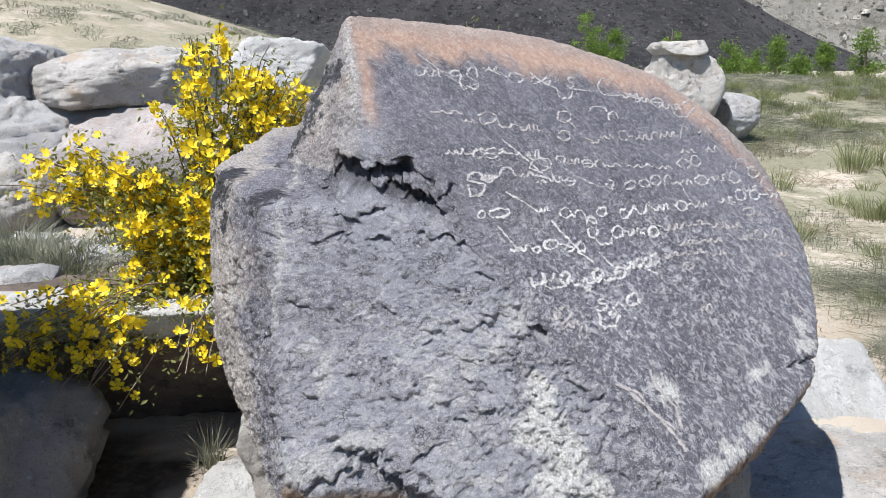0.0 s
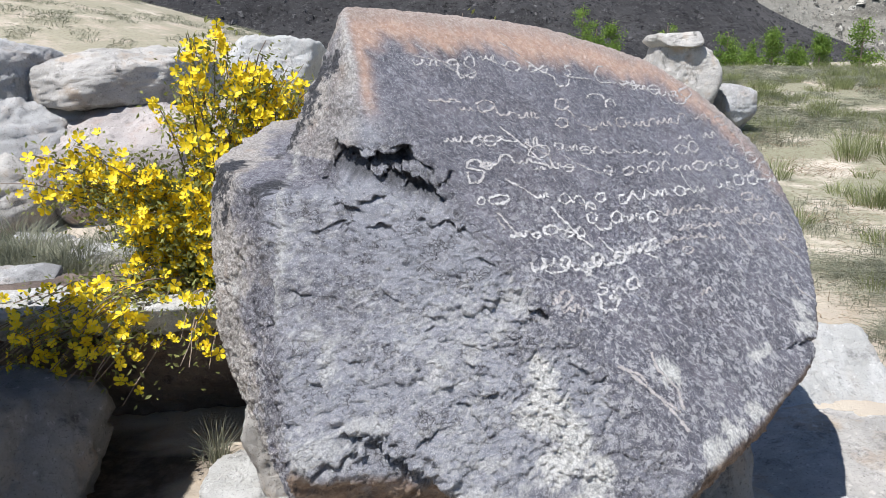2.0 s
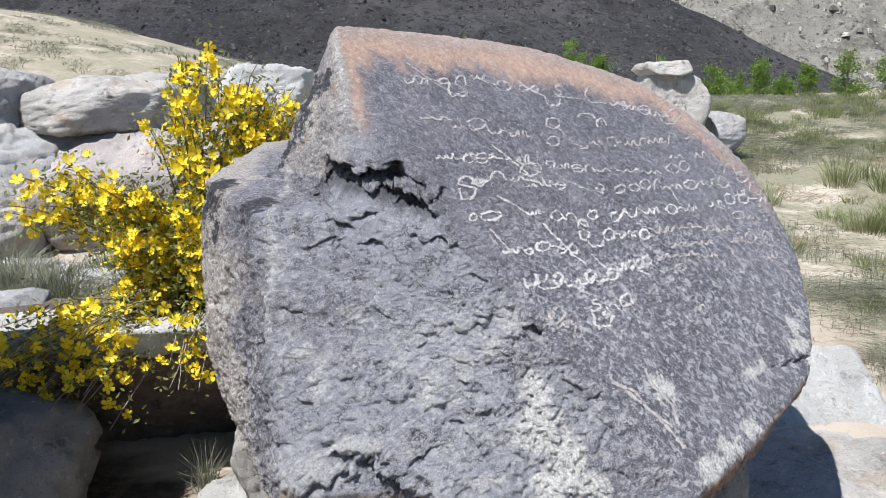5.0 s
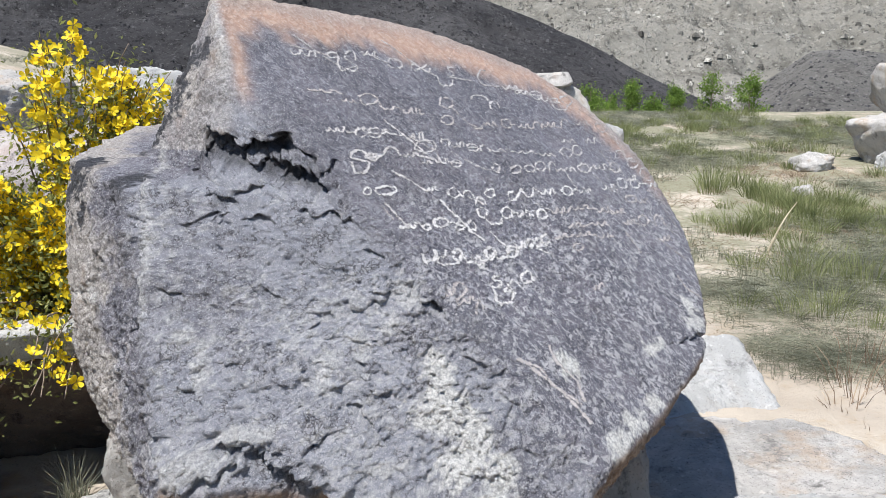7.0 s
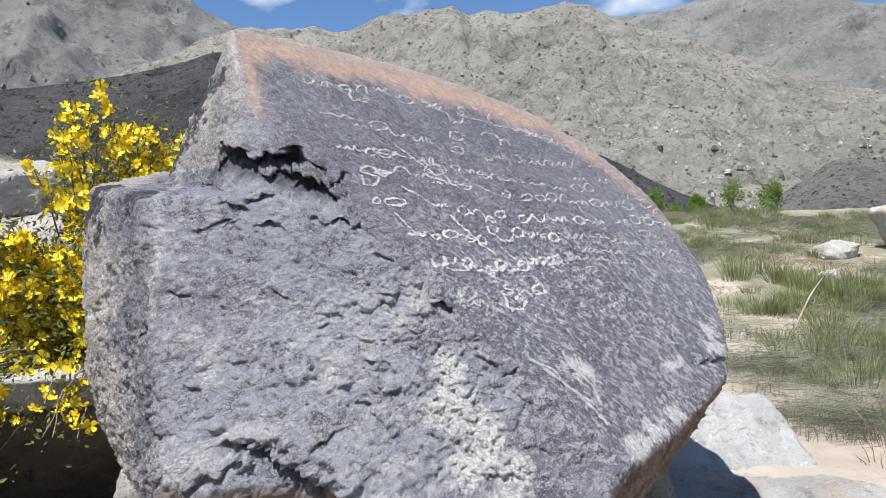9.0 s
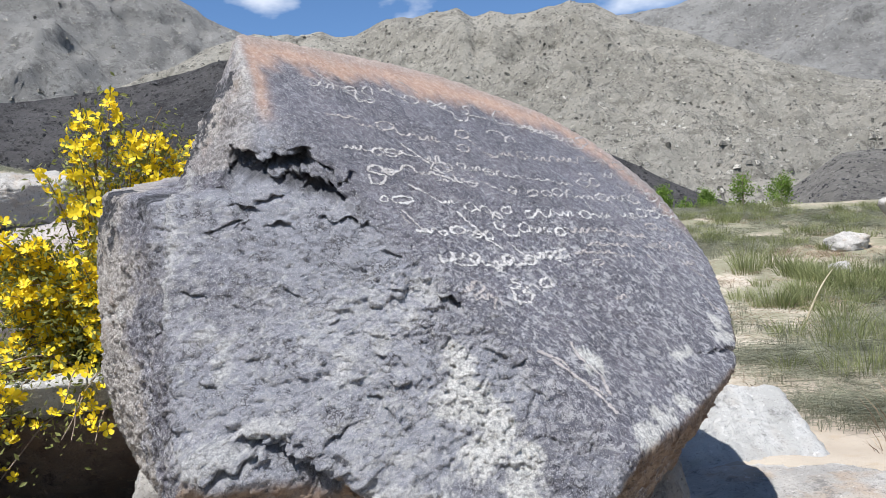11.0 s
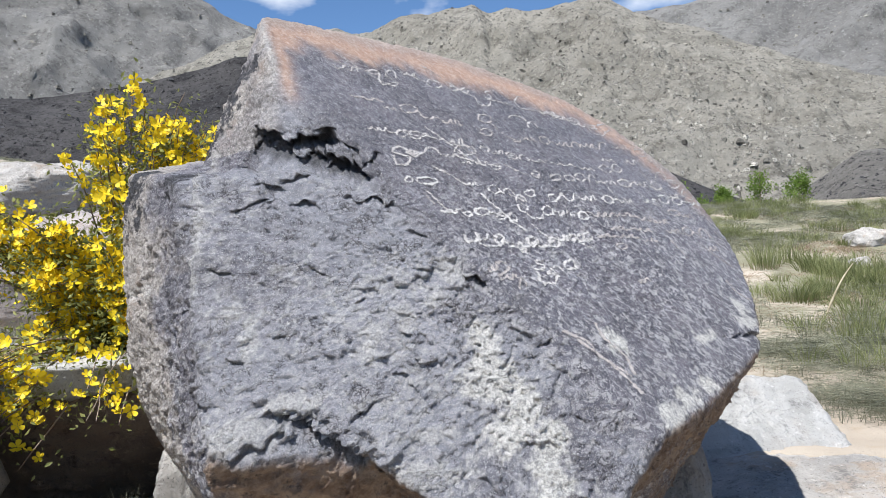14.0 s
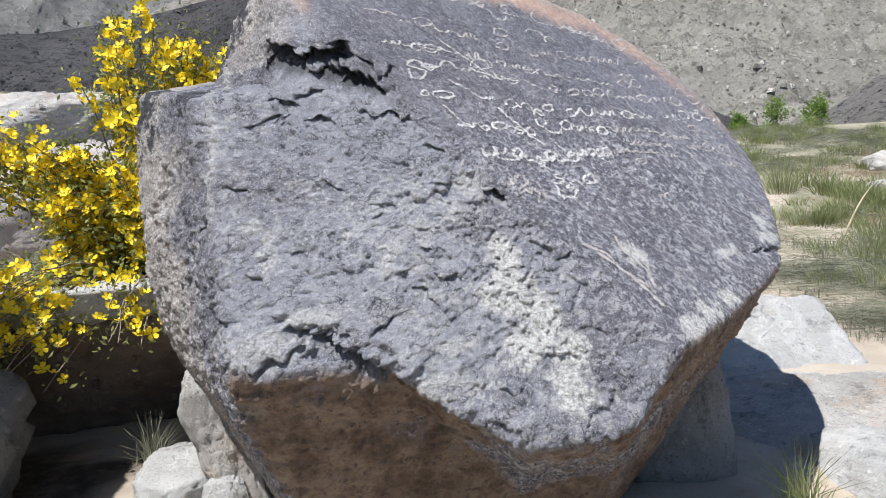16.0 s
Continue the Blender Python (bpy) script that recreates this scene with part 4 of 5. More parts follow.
for k, (pts, w, mat) in enumerate([
        ([(0.227, 0.066), (0.266, 0.018)], .012, MAT_PECK_BRIGHT),
        ([(0.316, 0.046), (0.335, -0.026)], .011, MAT_PECK_BRIGHT),
        ([(0.510, -0.070), (0.465, -0.040)], .010, MAT_PECK_BRIGHT),
        ([(1.358, 0.410), (1.392, 0.334)], .006, MAT_PECK_OLD),
        ([(1.481, 0.431), (1.487, 0.340)], .008, MAT_PECK_OLD),
        ([(1.510, 0.399), (1.472, 0.282)], .007, MAT_PECK_OLD),
        ([(1.109, 0.208), (1.151, 0.123), (1.188, 0.103)], .009, MAT_PECK),
        ([(1.304, 0.312), (1.283, 0.202)], .007, MAT_PECK_OLD),
        ([(1.402, 0.104), (1.466, 0.012)], .009, MAT_PECK_OLD),
        ([(1.327, -0.008), (1.324, -0.113)], .008, MAT_PECK_OLD),
        ([(1.191, -0.115), (1.258, -0.228)], .010, MAT_PECK_OLD),
        ([(1.578, 0.302), (1.562, 0.214)], .007, MAT_PECK_OLD),
        ([(1.347, 0.294), (1.305, 0.186)], .006, MAT_PECK_OLD),
        ([(1.412, 0.006), (1.389, -0.098)], .007, MAT_PECK_OLD),
        ([(0.057, -0.336), (0.117, -0.379), (0.119, -0.430), (0.136, -0.478), (0.151, -0.566)], 0.015, MAT_PECK_OLD),
        ([(0.211, -0.335), (0.191, -0.382), (0.216, -0.451), (0.183, -0.510)], .014, MAT_PECK_OLD),
        ([(0.084, -0.360), (0.126, -0.450), (0.167, -0.513)], .016, MAT_PECK_OLD),
        ([(1.017, -0.060), (1.002, -0.154)], .010, MAT_PECK_OLD),
        ([(1.146, -0.373), (1.102, -0.328), (1.114, -0.272)], .014, MAT_PECK_OLD)]):
    scratch(pts, w, mat, 59 + k)

# ---- other rocks ----
rock("loaf_rock", "long pale loaf-shaped rock lying on a larger one", (-2.36, 6.50, 1.63), (0.72, 0.5, 0.18), 3, MAT_PALE, 4)
rock("large_rock", "large pinkish weathered rock under the loaf rock", (-2.05, 6.30, 0.92), (0.80, 0.66, 0.55), 5, MAT_PINK, -8)
rock("grey_rock", "grey rounded rock on the rock pile", (-3.25, 6.3, 1.70), (0.36, 0.4, 0.22), 8, MAT_GREY)
rock("grey_rock", "broad grey rock in the rock pile", (-3.32, 6.1, 1.22), (0.58, 0.5, 0.30), 9, MAT_GREY)
rock("pale_rock", "pale rock at the foot of the pile", (-3.12, 5.8, 0.80), (0.42, 0.4, 0.28), 12, MAT_PALE)
rock("far_rock", "low pale rock on the sand behind the bush", (-1.80, 9.0, 1.66), (0.55, 0.4, 0.30), 14, MAT_WHITE)
rock("ledge_rock", "big flat-topped rock beneath the flowering bush, coloured dark brown for shade", (-1.42, 3.98, 0.28), (0.85, 0.72, 0.42), 16, MAT_BROWN_SHADED, 0, boxy=0.9, lumps=0.035,
     planes=[((0.1, -0.88, -0.46), (0, -0.60, 0.26)), ((0, -0.4, 0.9), (0, -0.5, 0.34))])
rock("shaded_rock", "grey rock in the shade beside the hollow", (-1.88, 2.82, 0.10), (0.43, 0.42, 0.42), 58, MAT_GREY_SHADED, 0, lumps=0.12,
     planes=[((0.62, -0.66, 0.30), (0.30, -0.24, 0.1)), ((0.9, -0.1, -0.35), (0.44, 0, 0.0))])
# added outside the view only to cast shade over the hollow
rock("unseen_shade_rock", "tall grey rock added out of view to shade the hollow", (-2.12, 2.40, 0.78), (0.50, 0.54, 0.95), 20, MAT_GREY_SHADED, 0, boxy=1.0, lumps=0.02)
rock("ledge_slab", "thin whitish slab lying on the ledge under the bush", (-1.45, 3.58, 0.655), (0.70, 0.30, 0.06), 64, MAT_WHITE, 6, boxy=0.8, tilt=(-6, 0))
rock("small_rock", "grey rock on the terrace edge", (-2.40, 4.2, 0.52), (0.34, 0.3, 0.17), 21, MAT_GREY)
rock("terrace_stone", "small pale stone lying on the terrace", (-2.55, 5.15, 0.62), (0.17, 0.14, 0.10), 61, MAT_WHITE)
rock("terrace_stone", "small pale stone lying on the terrace", (-2.25, 5.05, 0.60), (0.13, 0.11, 0.08), 62, MAT_PALE)
rock("terrace_stone", "small pale stone lying on the terrace", (-2.0, 4.8, 0.60), (0.20, 0.13, 0.09), 63, MAT_WHITE)
rock("support_stone", "grey stone wedged under the boulder", (0.90, 2.95, 0.20), (0.20, 0.28, 0.34), 24, MAT_GREY_SHADED, 10)
rock("fallen_slab", "thick whitish granite slab leaning on the sand", (1.80, 4.05, 0.08), (0.41, 0.36, 0.16), 31, MAT_WHITE, 6, boxy=1.0, cuts=0, lumps=0.03, tilt=(35, 4))
rock("flat_slab", "wide flat pale bedrock slab level with the sand", (1.66, 3.28, 0.0), (0.55, 0.46, 0.075), 29, MAT_PALE, 8, boxy=1.0, cuts=3, lumps=0.015)
rock("flat_slab", "whitish flat slab near the grass", (1.80, 2.48, 0.02), (0.46, 0.36, 0.10), 33, MAT_WHITE, -12, boxy=1.0, cuts=4, lumps=0.02)
rock("foot_stone", "pale angular stone at the foot of the boulder", (-0.78, 3.02, 0.04), (0.20, 0.15, 0.12), 36, MAT_WHITE, 30)
rock("foot_stone", "small pale stone at the foot of the boulder", (-0.62, 2.85, 0.03), (0.08, 0.08, 0.11), 38, MAT_WHITE, 12)
rock("leaning_stone", "upright brownish stone leaning on the boulder", (-0.62, 2.95, 0.18), (0.09, 0.14, 0.30), 37, MAT_PALE, 10, tilt=(0, -18))
rock("field_rock", "pale weathered block standing behind the boulder", (3.16, 11.4, 1.42), (0.37, 0.42, 0.52), 41, MAT_PALE, boxy=1.0)
rock("cap_rock", "flat pale cap lying on the weathered block", (3.13, 11.4, 1.98), (0.33, 0.33, 0.09), 42, MAT_PALE, boxy=0.6)
rock("field_rock", "lower pale rock beside the weathered block", (2.66, 11.6, 1.18), (0.34, 0.4, 0.55), 44, MAT_PALE, boxy=0.8)
rock("field_rock", "low grey rock beside the stacked rock", (3.92, 11.5, 1.08), (0.27, 0.3, 0.30), 43, MAT_GREY)
rock("white_boulder", "big whitish boulder at the edge of the field", (9.2, 11.4, 1.0), (1.05, 0.9, 0.55), 46, MAT_PALE, boxy=0.25, lumps=0.07)
rock("white_boulder", "whitish boulder lying on another in the field", (9.65, 11.6, 1.75), (0.9, 0.8, 0.5), 48, MAT_PALE, boxy=0.25, lumps=0.07)
rock("white_boulder", "small whitish boulder beside the larger ones", (8.25, 10.9, 0.72), (0.40, 0.35, 0.24), 49, MAT_WHITE, boxy=0.25)
for k, (fx, fy, w) in enumerate([(7.15, 11.4, 0.30), (5.9, 9.6, 0.13)]):
    rock("field_stone", "low pale stone half sunk in the sandy field", (fx, fy, float(rise(fx, fy)) + 0.03), (w, w * 0.8, w * 0.5), 510 + k, MAT_PALE, 40 * k, rows=50, cols=80, boxy=0.3, lumps=0.08, group="field stones")


# ---- plants ----
def blades(roots, heads, widths, bend, rng):
    """Thin tapered blades from root to head, bowed by bend (N x 3)."""
    n = len(roots)
    side = np.cross(heads - roots, rng.normal(0, 1, (n, 3)))
    side /= np.maximum(np.linalg.norm(side, axis=1), 1e-6)[:, None]
    w = widths[:, None] * side * 0.5
    mid = (roots + heads) / 2 + bend
    v = np.stack([roots - w, roots + w, mid - w * 0.8, mid + w * 0.8, heads], 1).reshape(-1, 3)
    b = np.arange(n)[:, None] * 5
    f = np.concatenate([b + (0, 1, 3), b + (0, 3, 2), b + (2, 3, 4)], 0)
    return v, f


def tufts(name, label, places, count, height, spread, width, material, seed, droop=0.3, wild=0.25):
    rng = np.random.default_rng(seed)
    R, H, W, B = [], [], [], []
    for x, y, k in places:
        n = int(count * k)
        a, d = rng.uniform(0, 2 * np.pi, n), np.sqrt(rng.random(n)) * spread * k * 0.45
        rx, ry = x + d * np.cos(a), y + d * np.sin(a)
        root = np.stack([rx, ry, rise(rx, ry) - 0.02], 1)
        h = height * k * rng.uniform(0.5, 1.1, n)
        lean = rng.normal(0, wild, (n, 2)) + np.stack([np.cos(a), np.sin(a)], 1) * (d / (spread * k * 0.45))[:, None] * 0.7
        head = root + np.stack([lean[:, 0] * h * 0.8, lean[:, 1] * h * 0.8, h * (1 - 0.25 * np.hypot(*lean.T).clip(0, 1.5))], 1)
        R.append(root), H.append(head), W.append(width * rng.uniform(0.6, 1.3, n))
        B.append(np.stack([-lean[:, 0] * h * droop * 0.4, -lean[:, 1] * h * droop * 0.4, h * droop * 0.3], 1))
    v, f = blades(np.concatenate(R), np.concatenate(H), np.concatenate(W), np.concatenate(B), rng)
    return tagged(new(name, raw_mesh(name, v, f, material, False)), label, "grass", kind="stuff")


def scatter(count, seed, low, high, near, far):
    """Places in the field, clustered by noise: bearing from low to high degrees, distance from near to far."""
    rng, out = np.random.default_rng(seed), []
    while len(out) < count:
        a, d = radians(rng.uniform(low, high)), near + (far - near) * rng.random() ** 0.75
        x, y = d * math.sin(a), d * math.cos(a)
        if vnoise(np.array([[x, y, seed * 1.0]]), 0.55, seed)[0] > rng.uniform(-0.5, 0.5):
            out.append((x, y, rng.uniform(0.6, 1.25)))
    return out


tufts("field_grass", "green grass tufts growing over the sandy field", scatter(380, 5, 12, 50, 7.5, 22), 110, 0.24, 0.36, 0.006, MAT_GRASS, 6)
tufts("field_scrub", "grey-green scrub mounds on the sandy field", scatter(1050, 7, 12, 50, 6.0, 22), 110, 0.14, 0.55, 0.005, MAT_SAGE, 8, 0.8, 1.5)
tufts("near_grass", "tall green grass and weeds behind the slabs", scatter(11, 15, 27, 42, 5.6, 7.4) + [(5.0, 10.1, 1.5), (4.8, 9.8, 1.3), (5.3, 10.2, 1.2)], 90, 0.36, 0.26, 0.0045, MAT_GRASS, 16)
tufts("near_scrub", "dense grey-green scrub behind the slabs", scatter(70, 17, 24, 44, 5.5, 8.2) + scatter(14, 27, 31, 42, 5.0, 5.6), 260, 0.14, 0.60, 0.0034, MAT_SAGE, 18, 0.8, 1.7)
tufts("dry_grass", "dry straw-coloured grass between the tufts", scatter(420, 19, 13, 48, 5.0, 20), 60, 0.11, 0.50, 0.004, MAT_DRY, 26, 0.3, 1.6)
tufts("dry_weeds", "dry brownish weeds on the sand", [(2.55, 3.75, 0.7), (2.75, 4.0, 0.9), (2.9, 3.8, 0.8), (2.5, 3.45, 0.5), (3.05, 4.3, 0.9)], 34, 0.34, 0.35, 0.005, MAT_DRY, 20, 0.2)
tufts("hill_scrub", "sparse grey scrub on the sand hill", scatter(420, 9, -38, 2, 10, 34), 70, 0.14, 0.8, 0.012, MAT_SAGE, 10, 0.6, 1.3)
tufts("terrace_grass", "grey-green grass on the terrace by the rocks", scatter(46, 11, -36, -19, 4.9, 5.7) + scatter(26, 13, -31, -23, 4.6, 5.2), 110, 0.27, 0.35, 0.006, MAT_SAGE, 12, 0.5)


def grass_tuft(at, count, height, seed, material=MAT_SAGE, label="pale green grass tuft growing beside the boulder"):
    rng = np.random.default_rng(seed)
    a = rng.uniform(0, 2 * np.pi, count)
    h = height * rng.uniform(0.4, 1.0, count)
    lean = rng.uniform(0.05, 0.75, count)
    root = np.stack([rng.normal(0, 0.02, count), rng.normal(0, 0.02, count), np.full(count, -0.02)], 1)
    head = root + np.stack([np.cos(a) * lean * h, np.sin(a) * lean * h, h * (1.1 - 0.6 * lean)], 1)
    bend = np.stack([-np.cos(a) * lean * h * 0.15, -np.sin(a) * lean * h * 0.15, h * 0.12], 1)
    v, f = blades(root, head, 0.004 * rng.uniform(0.6, 1.3, count), bend, rng)
    ob = new("grass_tuft", raw_mesh("grass_tuft", v, f, material, False))
    ob.location = at
    return tagged(ob, label, "grass")


grass_tuft((-0.98, 3.28, 0.0), 110, 0.34, 3)
grass_tuft((1.15, 2.35, 0.0), 120, 0.30, 4, MAT_GRASS, "green grass growing by the shaded slab")
grass_tuft((0.10, 1.95, 0.0), 40, 0.42, 5, MAT_STRAW, "thin dry grass stalks in front of the boulder")


def tube(points, radii, sides=6):
    pts = np.asarray(points, float)
    t = np.gradient(pts, axis=0)
    t /= np.maximum(np.linalg.norm(t, axis=1), 1e-9)[:, None]
    ref = np.array([0.3, 1.0, 0.1])
    s = np.cross(t, ref)
    s /= np.linalg.norm(s, axis=1)[:, None]
    w = np.cross(t, s)
    a = np.linspace(0, 2 * np.pi, sides, endpoint=False)
    ring = np.cos(a)[None, :, None] * s[:, None] + np.sin(a)[None, :, None] * w[:, None]
    v = pts[:, None] + ring * np.asarray(radii)[:, None, None]
    return v.reshape(-1, 3), grid_faces(len(pts), sides, True)


def joined(pieces):
    V, F, n = [], [], 0
    for v, f in pieces:
        V.append(v), F.append(np.asarray(f) + n)
        n += len(v)
    return np.concatenate(V), np.concatenate(F)


def leaves(centres, size, rng, flat=0.0):
    """Small pointed leaves, two triangles each, folded along the middle."""
    n = len(centres)
    a = rng.normal(0, 1, (n, 3))
    a[:, 2] *= 1 - flat
    a /= np.linalg.norm(a, axis=1)[:, None]
    b = np.cross(a, rng.normal(0, 1, (n, 3)))
    b /= np.linalg.norm(b, axis=1)[:, None]
    s = size * rng.uniform(0.6, 1.3, (n, 1))
    c = np.cross(a, b)
    v = np.stack([centres - a * s, centres + b * s * 0.45 + c * s * 0.15, centres + a * s, centres - b * s * 0.45 + c * s * 0.15], 1).reshape(-1, 3)
    k = np.arange(n)[:, None] * 4
    return v, np.concatenate([k + (0, 1, 2), k + (0, 2, 3)], 0)


def flower_mesh(name, seed):
    """Five broad cupped petals."""
    rng = np.random.default_rng(seed)
    V, F = [], []
    for k in range(5):
        a = k * 2 * np.pi / 5 + rng.normal(0, 0.08)
        cup = rng.uniform(0.2, 0.6)
        n = len(V)
        for rad, wide, up in ((0.08, 0.05, 0.0), (0.55, 0.34, cup * 0.25), (0.95, 0.36, cup * 0.75), (1.08, 0.12, cup)):
            for s in (-1, 1):
                V.append((rad * math.cos(a) - s * wide * math.sin(a), rad * math.sin(a) + s * wide * math.cos(a), up + rng.normal(0, 0.04)))
        F += [(n, n + 2, n + 3, n + 1), (n + 2, n + 4, n + 5, n + 3), (n + 4, n + 6, n + 7, n + 5)]
    return raw_mesh(name, np.array(V) * 0.024, F, MAT_PETAL)


def stamens_mesh():
    a = np.linspace(0, 2 * np.pi, 7)[:-1]
    v = [(0, 0, 0.006)] + [(0.0055 * math.cos(t), 0.0055 * math.sin(t), 0.002) for t in a]
    return raw_mesh("stamens", v, [(0, k, k % 6 + 1) for k in range(1, 7)], MAT_HEART)


STAMENS = stamens_mesh()


def flowering_bush(base, tips, seed, twigs, label):
    rng = np.random.default_rng(seed)
    base = np.array(base)
    bush = new("flowering_bush")
    bush.location = base
    tagged(bush, label, "bush")
    stems, spots, greens = [], [], []
    for tip in tips:
        for twig in range(twigs):
            end = np.array(tip) + rng.normal(0, 0.06, 3) * (1 if twig else 0.3)
            lift = np.array([0, 0.02, 0.22 + 0.12 * rng.random()])
            s = np.linspace(0, 1, 12)[:, None]
            start = base + rng.normal(0, 0.05, 3) * (1, 1, 0.2) - (0, 0, 0.08)
            line = start * (1 - s) ** 2 + 2 * s * (1 - s) * ((start + end) / 2 + lift) + end * s ** 2
            line += 0.012 * np.stack([fbm(line + twig, 7, 2, 0.5, 5 + k) for k in range(3)], 1)
            stems.append(tube(line, np.linspace(0.007, 0.0018, 12), 5))
            low = 0.4 if tip[2] < 0.8 else 0.9
            for _ in range(int(low * rng.integers(13, 21))):
                f = 1 - 0.5 * rng.random() ** 1.5
                q = line[int(f * 11)] + rng.normal(0, 0.034, 3)
                spots.append(q)
            for _ in range(int(low * 170)):
                f = 1 - 0.8 * rng.random() ** 1.1
                greens.append(line[int(f * 11)] + rng.normal(0, 0.055, 3))
    v, f = joined(stems)
    local = Matrix.Translation(-base)
    part("branchwork", raw_mesh("branchwork", v - base, f, MAT_BARK), bush, "thin greyish woody stems")
    v, f = leaves(np.array(greens), 0.014, rng)
    tagged(part("foliage", raw_mesh("foliage", v - base, f, MAT_LEAF, False), bush, "small dark green leaves"), kind="stuff")
    kinds = [flower_mesh("flower", s) for s in range(6)]
    order = rng.permutation(len(spots))
    rest = []
    view = Vector((0.35, -0.75, 0.55))
    for c, k in enumerate(order):
        facing = (view + Vector(rng.normal(0, 0.6, 3))).normalized()
        m = Matrix.Translation(spots[k] - base) @ facing.to_track_quat("Z", "Y").to_matrix().to_4x4() @ Matrix.Rotation(rng.uniform(0, 6.28), 4, "Z") @ Matrix.Scale(rng.uniform(0.65, 1.15), 4)
        me = kinds[c % 6]
        if c < 300:
            ob = new("flower", me)
            ob.parent, ob.matrix_local = bush, m
            part("stamens", STAMENS, ob)
        else:
            co = np.array([m @ q.co for q in me.vertices])
            rest.append((co, np.array([tuple(g.vertices) for g in me.polygons])))
    if rest:
        v, f = joined(rest)
        tagged(part("blossom", raw_mesh("blossom", v, f, MAT_PETAL), bush, "dense yellow blossom"), kind="stuff")


BUSH_TIPS = [(-1.05, 3.6, 1.80), (-0.91, 3.6, 1.77), (-0.75, 3.6, 1.71), (-0.60, 3.65, 1.68), (-0.66, 3.6, 1.46), (-1.11, 3.55, 1.57), (-1.30, 3.5, 1.31), (-1.62, 3.5, 1.28),
             (-1.77, 3.5, 1.20), (-1.36, 3.45, 1.05), (-1.12, 3.4, 1.04), (-1.03, 3.4, 0.94), (-1.30, 3.45, 0.84), (-1.14, 3.35, 0.73), (-0.80, 3.5, 1.25), (-0.95, 3.45, 1.35),
             (-1.62, 3.15, 0.74), (-1.74, 3.15, 0.68), (-1.43, 3.12, 0.69), (-1.24, 3.12, 0.68), (-1.0, 3.12, 0.62), (-1.46, 3.08, 0.56), (-1.63, 3.0, 0.50), (-2.0, 3.25, 0.62)]
BUSH_TIPS += [(-1.66, 3.05, 0.64), (-1.60, 3.03, 0.47), (-1.45, 3.1, 0.72), (-1.75, 3.1, 0.60),
              (-1.60, 3.5, 1.23), (-1.57, 3.5, 1.30), (-1.41, 3.5, 1.23), (-1.27, 3.5, 1.20), (-1.28, 3.5, 1.06), (-1.02, 3.5, 1.06), (-1.12, 3.5, 0.96), (-1.0, 3.45, 0.91)]
BUSH_TIPS += [(-1.35, 3.04, 0.50), (-0.96, 3.08, 0.56), (-0.55, 3.68, 1.60), (-0.60, 3.65, 1.50), (-0.68, 3.6, 1.62), (-0.62, 3.7, 1.40), (-0.85, 3.6, 1.60), (-1.0, 3.5, 1.68), (-0.72, 3.6, 1.58), (-1.2, 3.5, 1.18), (-1.30, 3.45, 1.24), (-1.3, 3.4, 0.95), (-1.25, 3.4, 1.05), (-1.0, 3.4, 1.15), (-1.55, 3.1, 0.66), (-1.35, 3.1, 0.70)]
flowering_bush((-1.05, 3.85, 0.62), BUSH_TIPS, 77, 3, "thorny bush covered in yellow five-petalled flowers, growing over a ledge")
flowering_bush((0.10, 4.5, 0.15), [(0.06, 4.2, 1.93), (0.10, 4.25, 1.92), (0.14, 4.2, 1.88), (0.02, 4.3, 1.86), (0.35, 4.3, 1.75)], 78, 2, "yellow flowering bush standing behind the boulder")


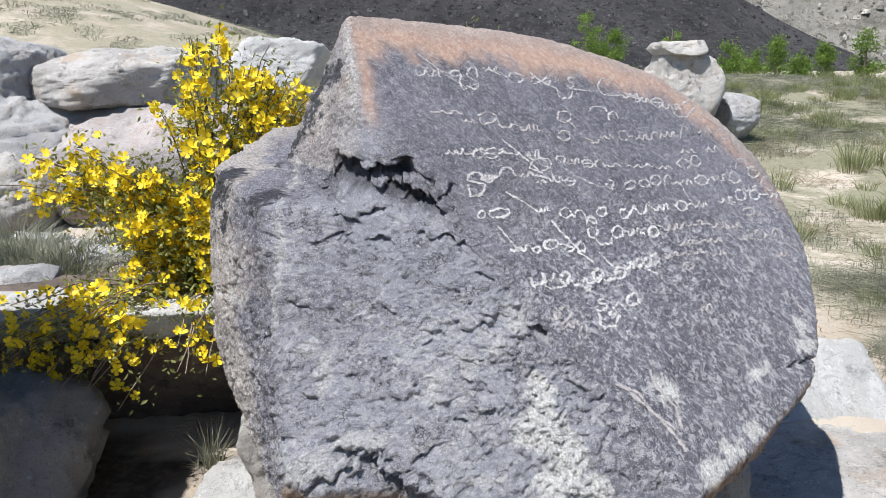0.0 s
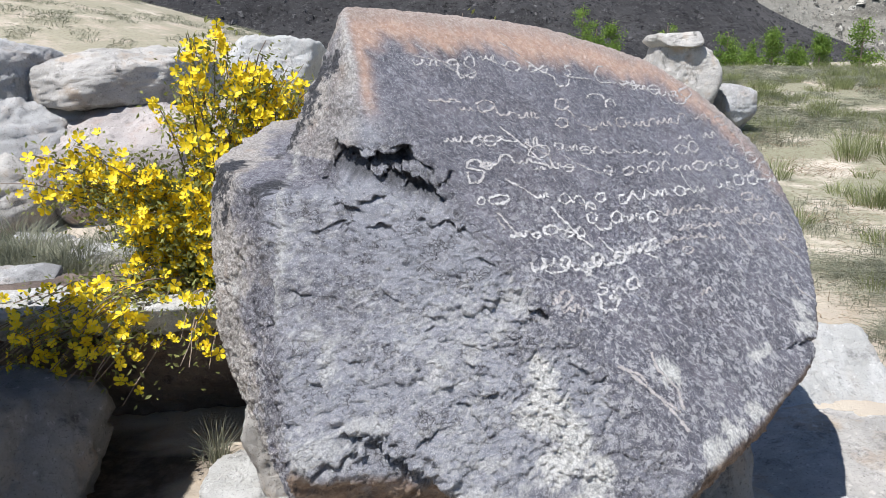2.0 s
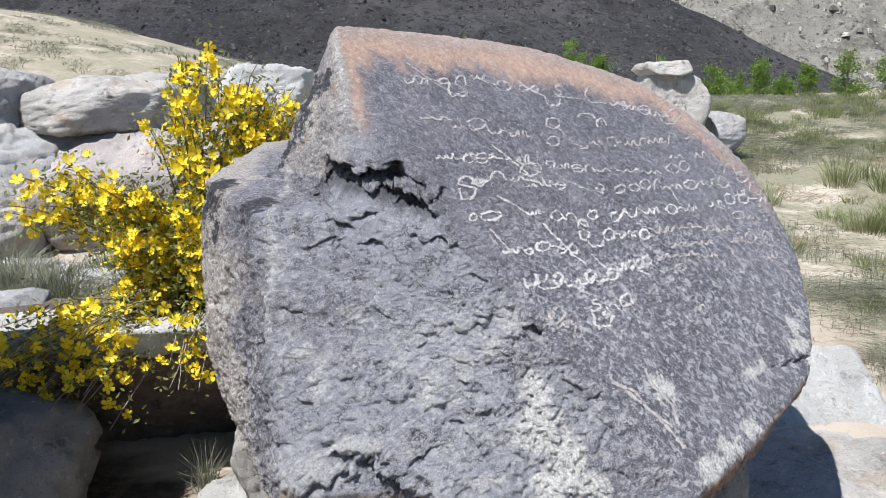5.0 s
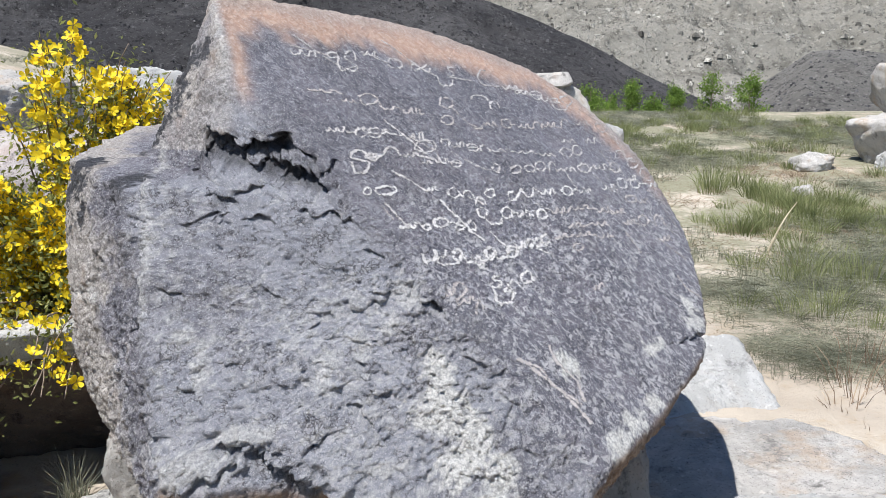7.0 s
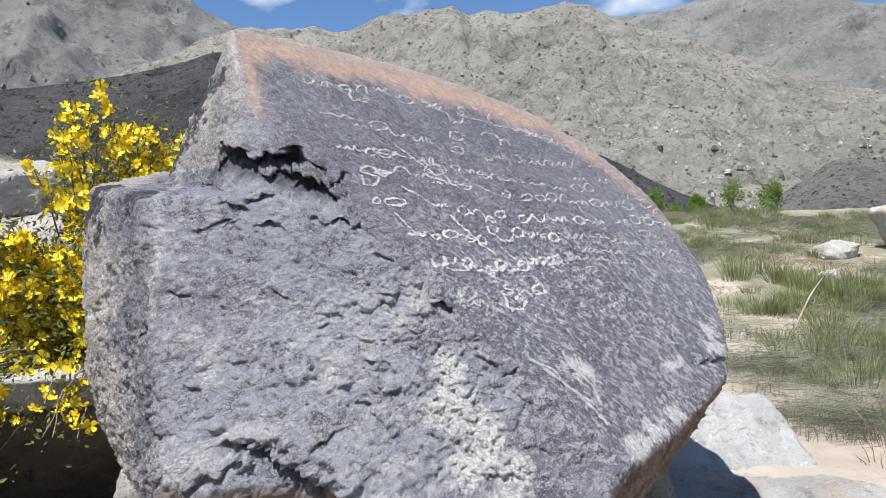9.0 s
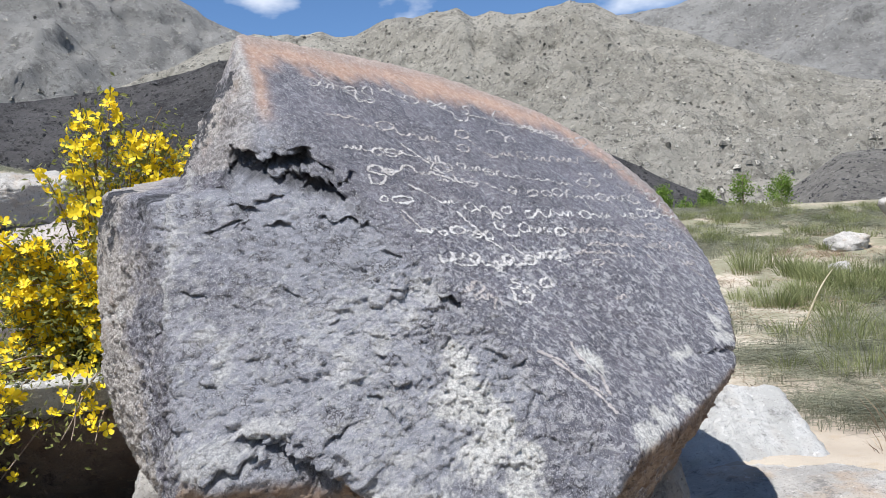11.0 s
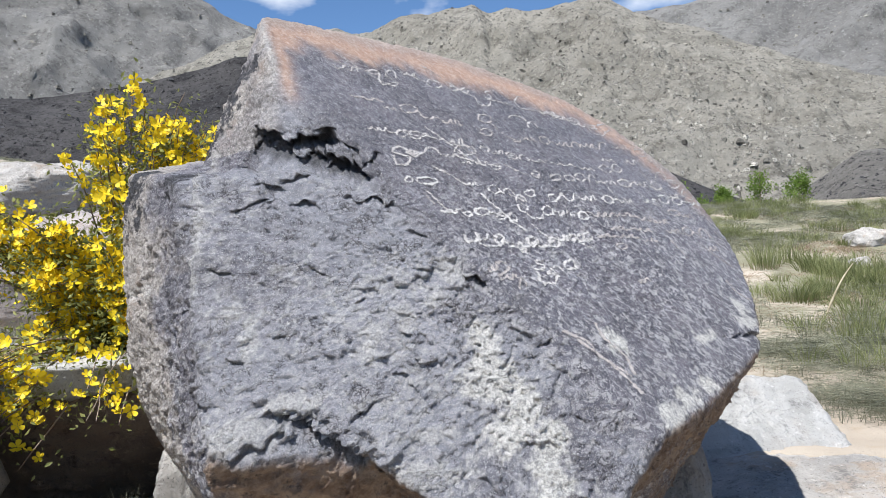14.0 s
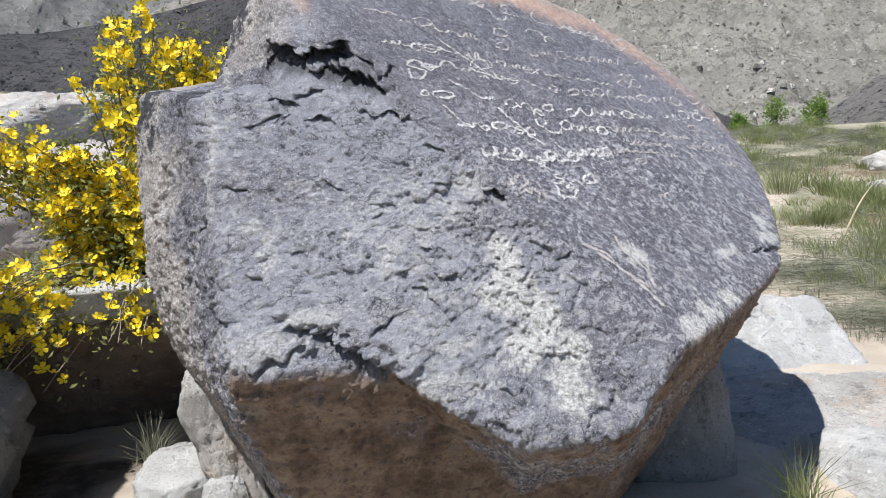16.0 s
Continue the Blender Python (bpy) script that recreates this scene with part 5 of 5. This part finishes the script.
def tree(at, height, wide, seed):
    rng = np.random.default_rng(seed)
    thing = new("tree")
    thing.location = at
    tagged(thing, "small leafy green tree beyond the field", "tree", "trees beyond the field")
    s = np.linspace(0, 1, 8)[:, None]
    trunk = s * (0.1, 0.05, height * 0.9)
    part("trunk", raw_mesh("trunk", *tube(trunk, np.linspace(0.07, 0.02, 8)), MAT_BARK), thing)
    limbs, cl = [], []
    for k in range(22):
        f = rng.uniform(0.12, 0.95)
        a = rng.uniform(0, 6.28)
        reachx = wide * 0.5 * (1.05 - f) ** 0.6 * rng.uniform(0.5, 1.1)
        root = trunk[int(f * 7)]
        end = root + (reachx * math.cos(a), reachx * math.sin(a), 0.25 * height * rng.uniform(0.3, 1.0) * (1.1 - f))
        limbs.append(tube(np.linspace(root, end, 4), np.linspace(0.025, 0.006, 4), 4))
        for _ in range(4):
            c = root + (end - root) * rng.uniform(0.4, 1.1) + rng.normal(0, 0.12, 3)
            cl.append(c + rng.normal(0, 0.16, (28, 3)))
    part("limbs", raw_mesh("limbs", *joined(limbs), MAT_BARK), thing)
    v, f = leaves(np.concatenate(cl), 0.075, rng)
    tagged(part("crown", raw_mesh("crown", v, f, MAT_TREE, False), thing, "bright green leaves"), kind="stuff")


for k, (az, high, wide, d) in enumerate([(9.4, 5.0, 3.2, 55), (11.3, 3.9, 2.8, 56), (10.3, 4.2, 2.6, 57), (14.8, 3.8, 2.6, 60), (18.5, 2.8, 2.2, 52), (21.2, 3.2, 1.8, 55), (23.9, 2.6, 1.8, 55), (26.2, 3.5, 2.2, 55), (28.5, 3.4, 2.4, 54), (19.8, 2.2, 2.0, 58), (22.6, 2.0, 1.8, 57), (-5.6, 2.4, 1.5, 60)]):
    tx, ty = d * math.sin(radians(az)), d * math.cos(radians(az))
    tree((tx, ty, float(rise(tx, ty)) - 0.1), high, wide, 100 + k)


def dry_stalk():
    s = np.linspace(0, 1, 10)[:, None]
    line = np.array([3.74, 6.6, 0.34]) * (1 - s) + np.array([4.17, 6.9, 0.72]) * s
    line[:, 2] += 0.04 * np.sin(s[:, 0] * np.pi)
    tagged(new("dry_stalk", raw_mesh("dry_stalk", *tube(line, np.linspace(0.011, 0.004, 10)), MAT_STRAW)), "single pale dry stalk leaning out of the grass", "stalk")


dry_stalk()
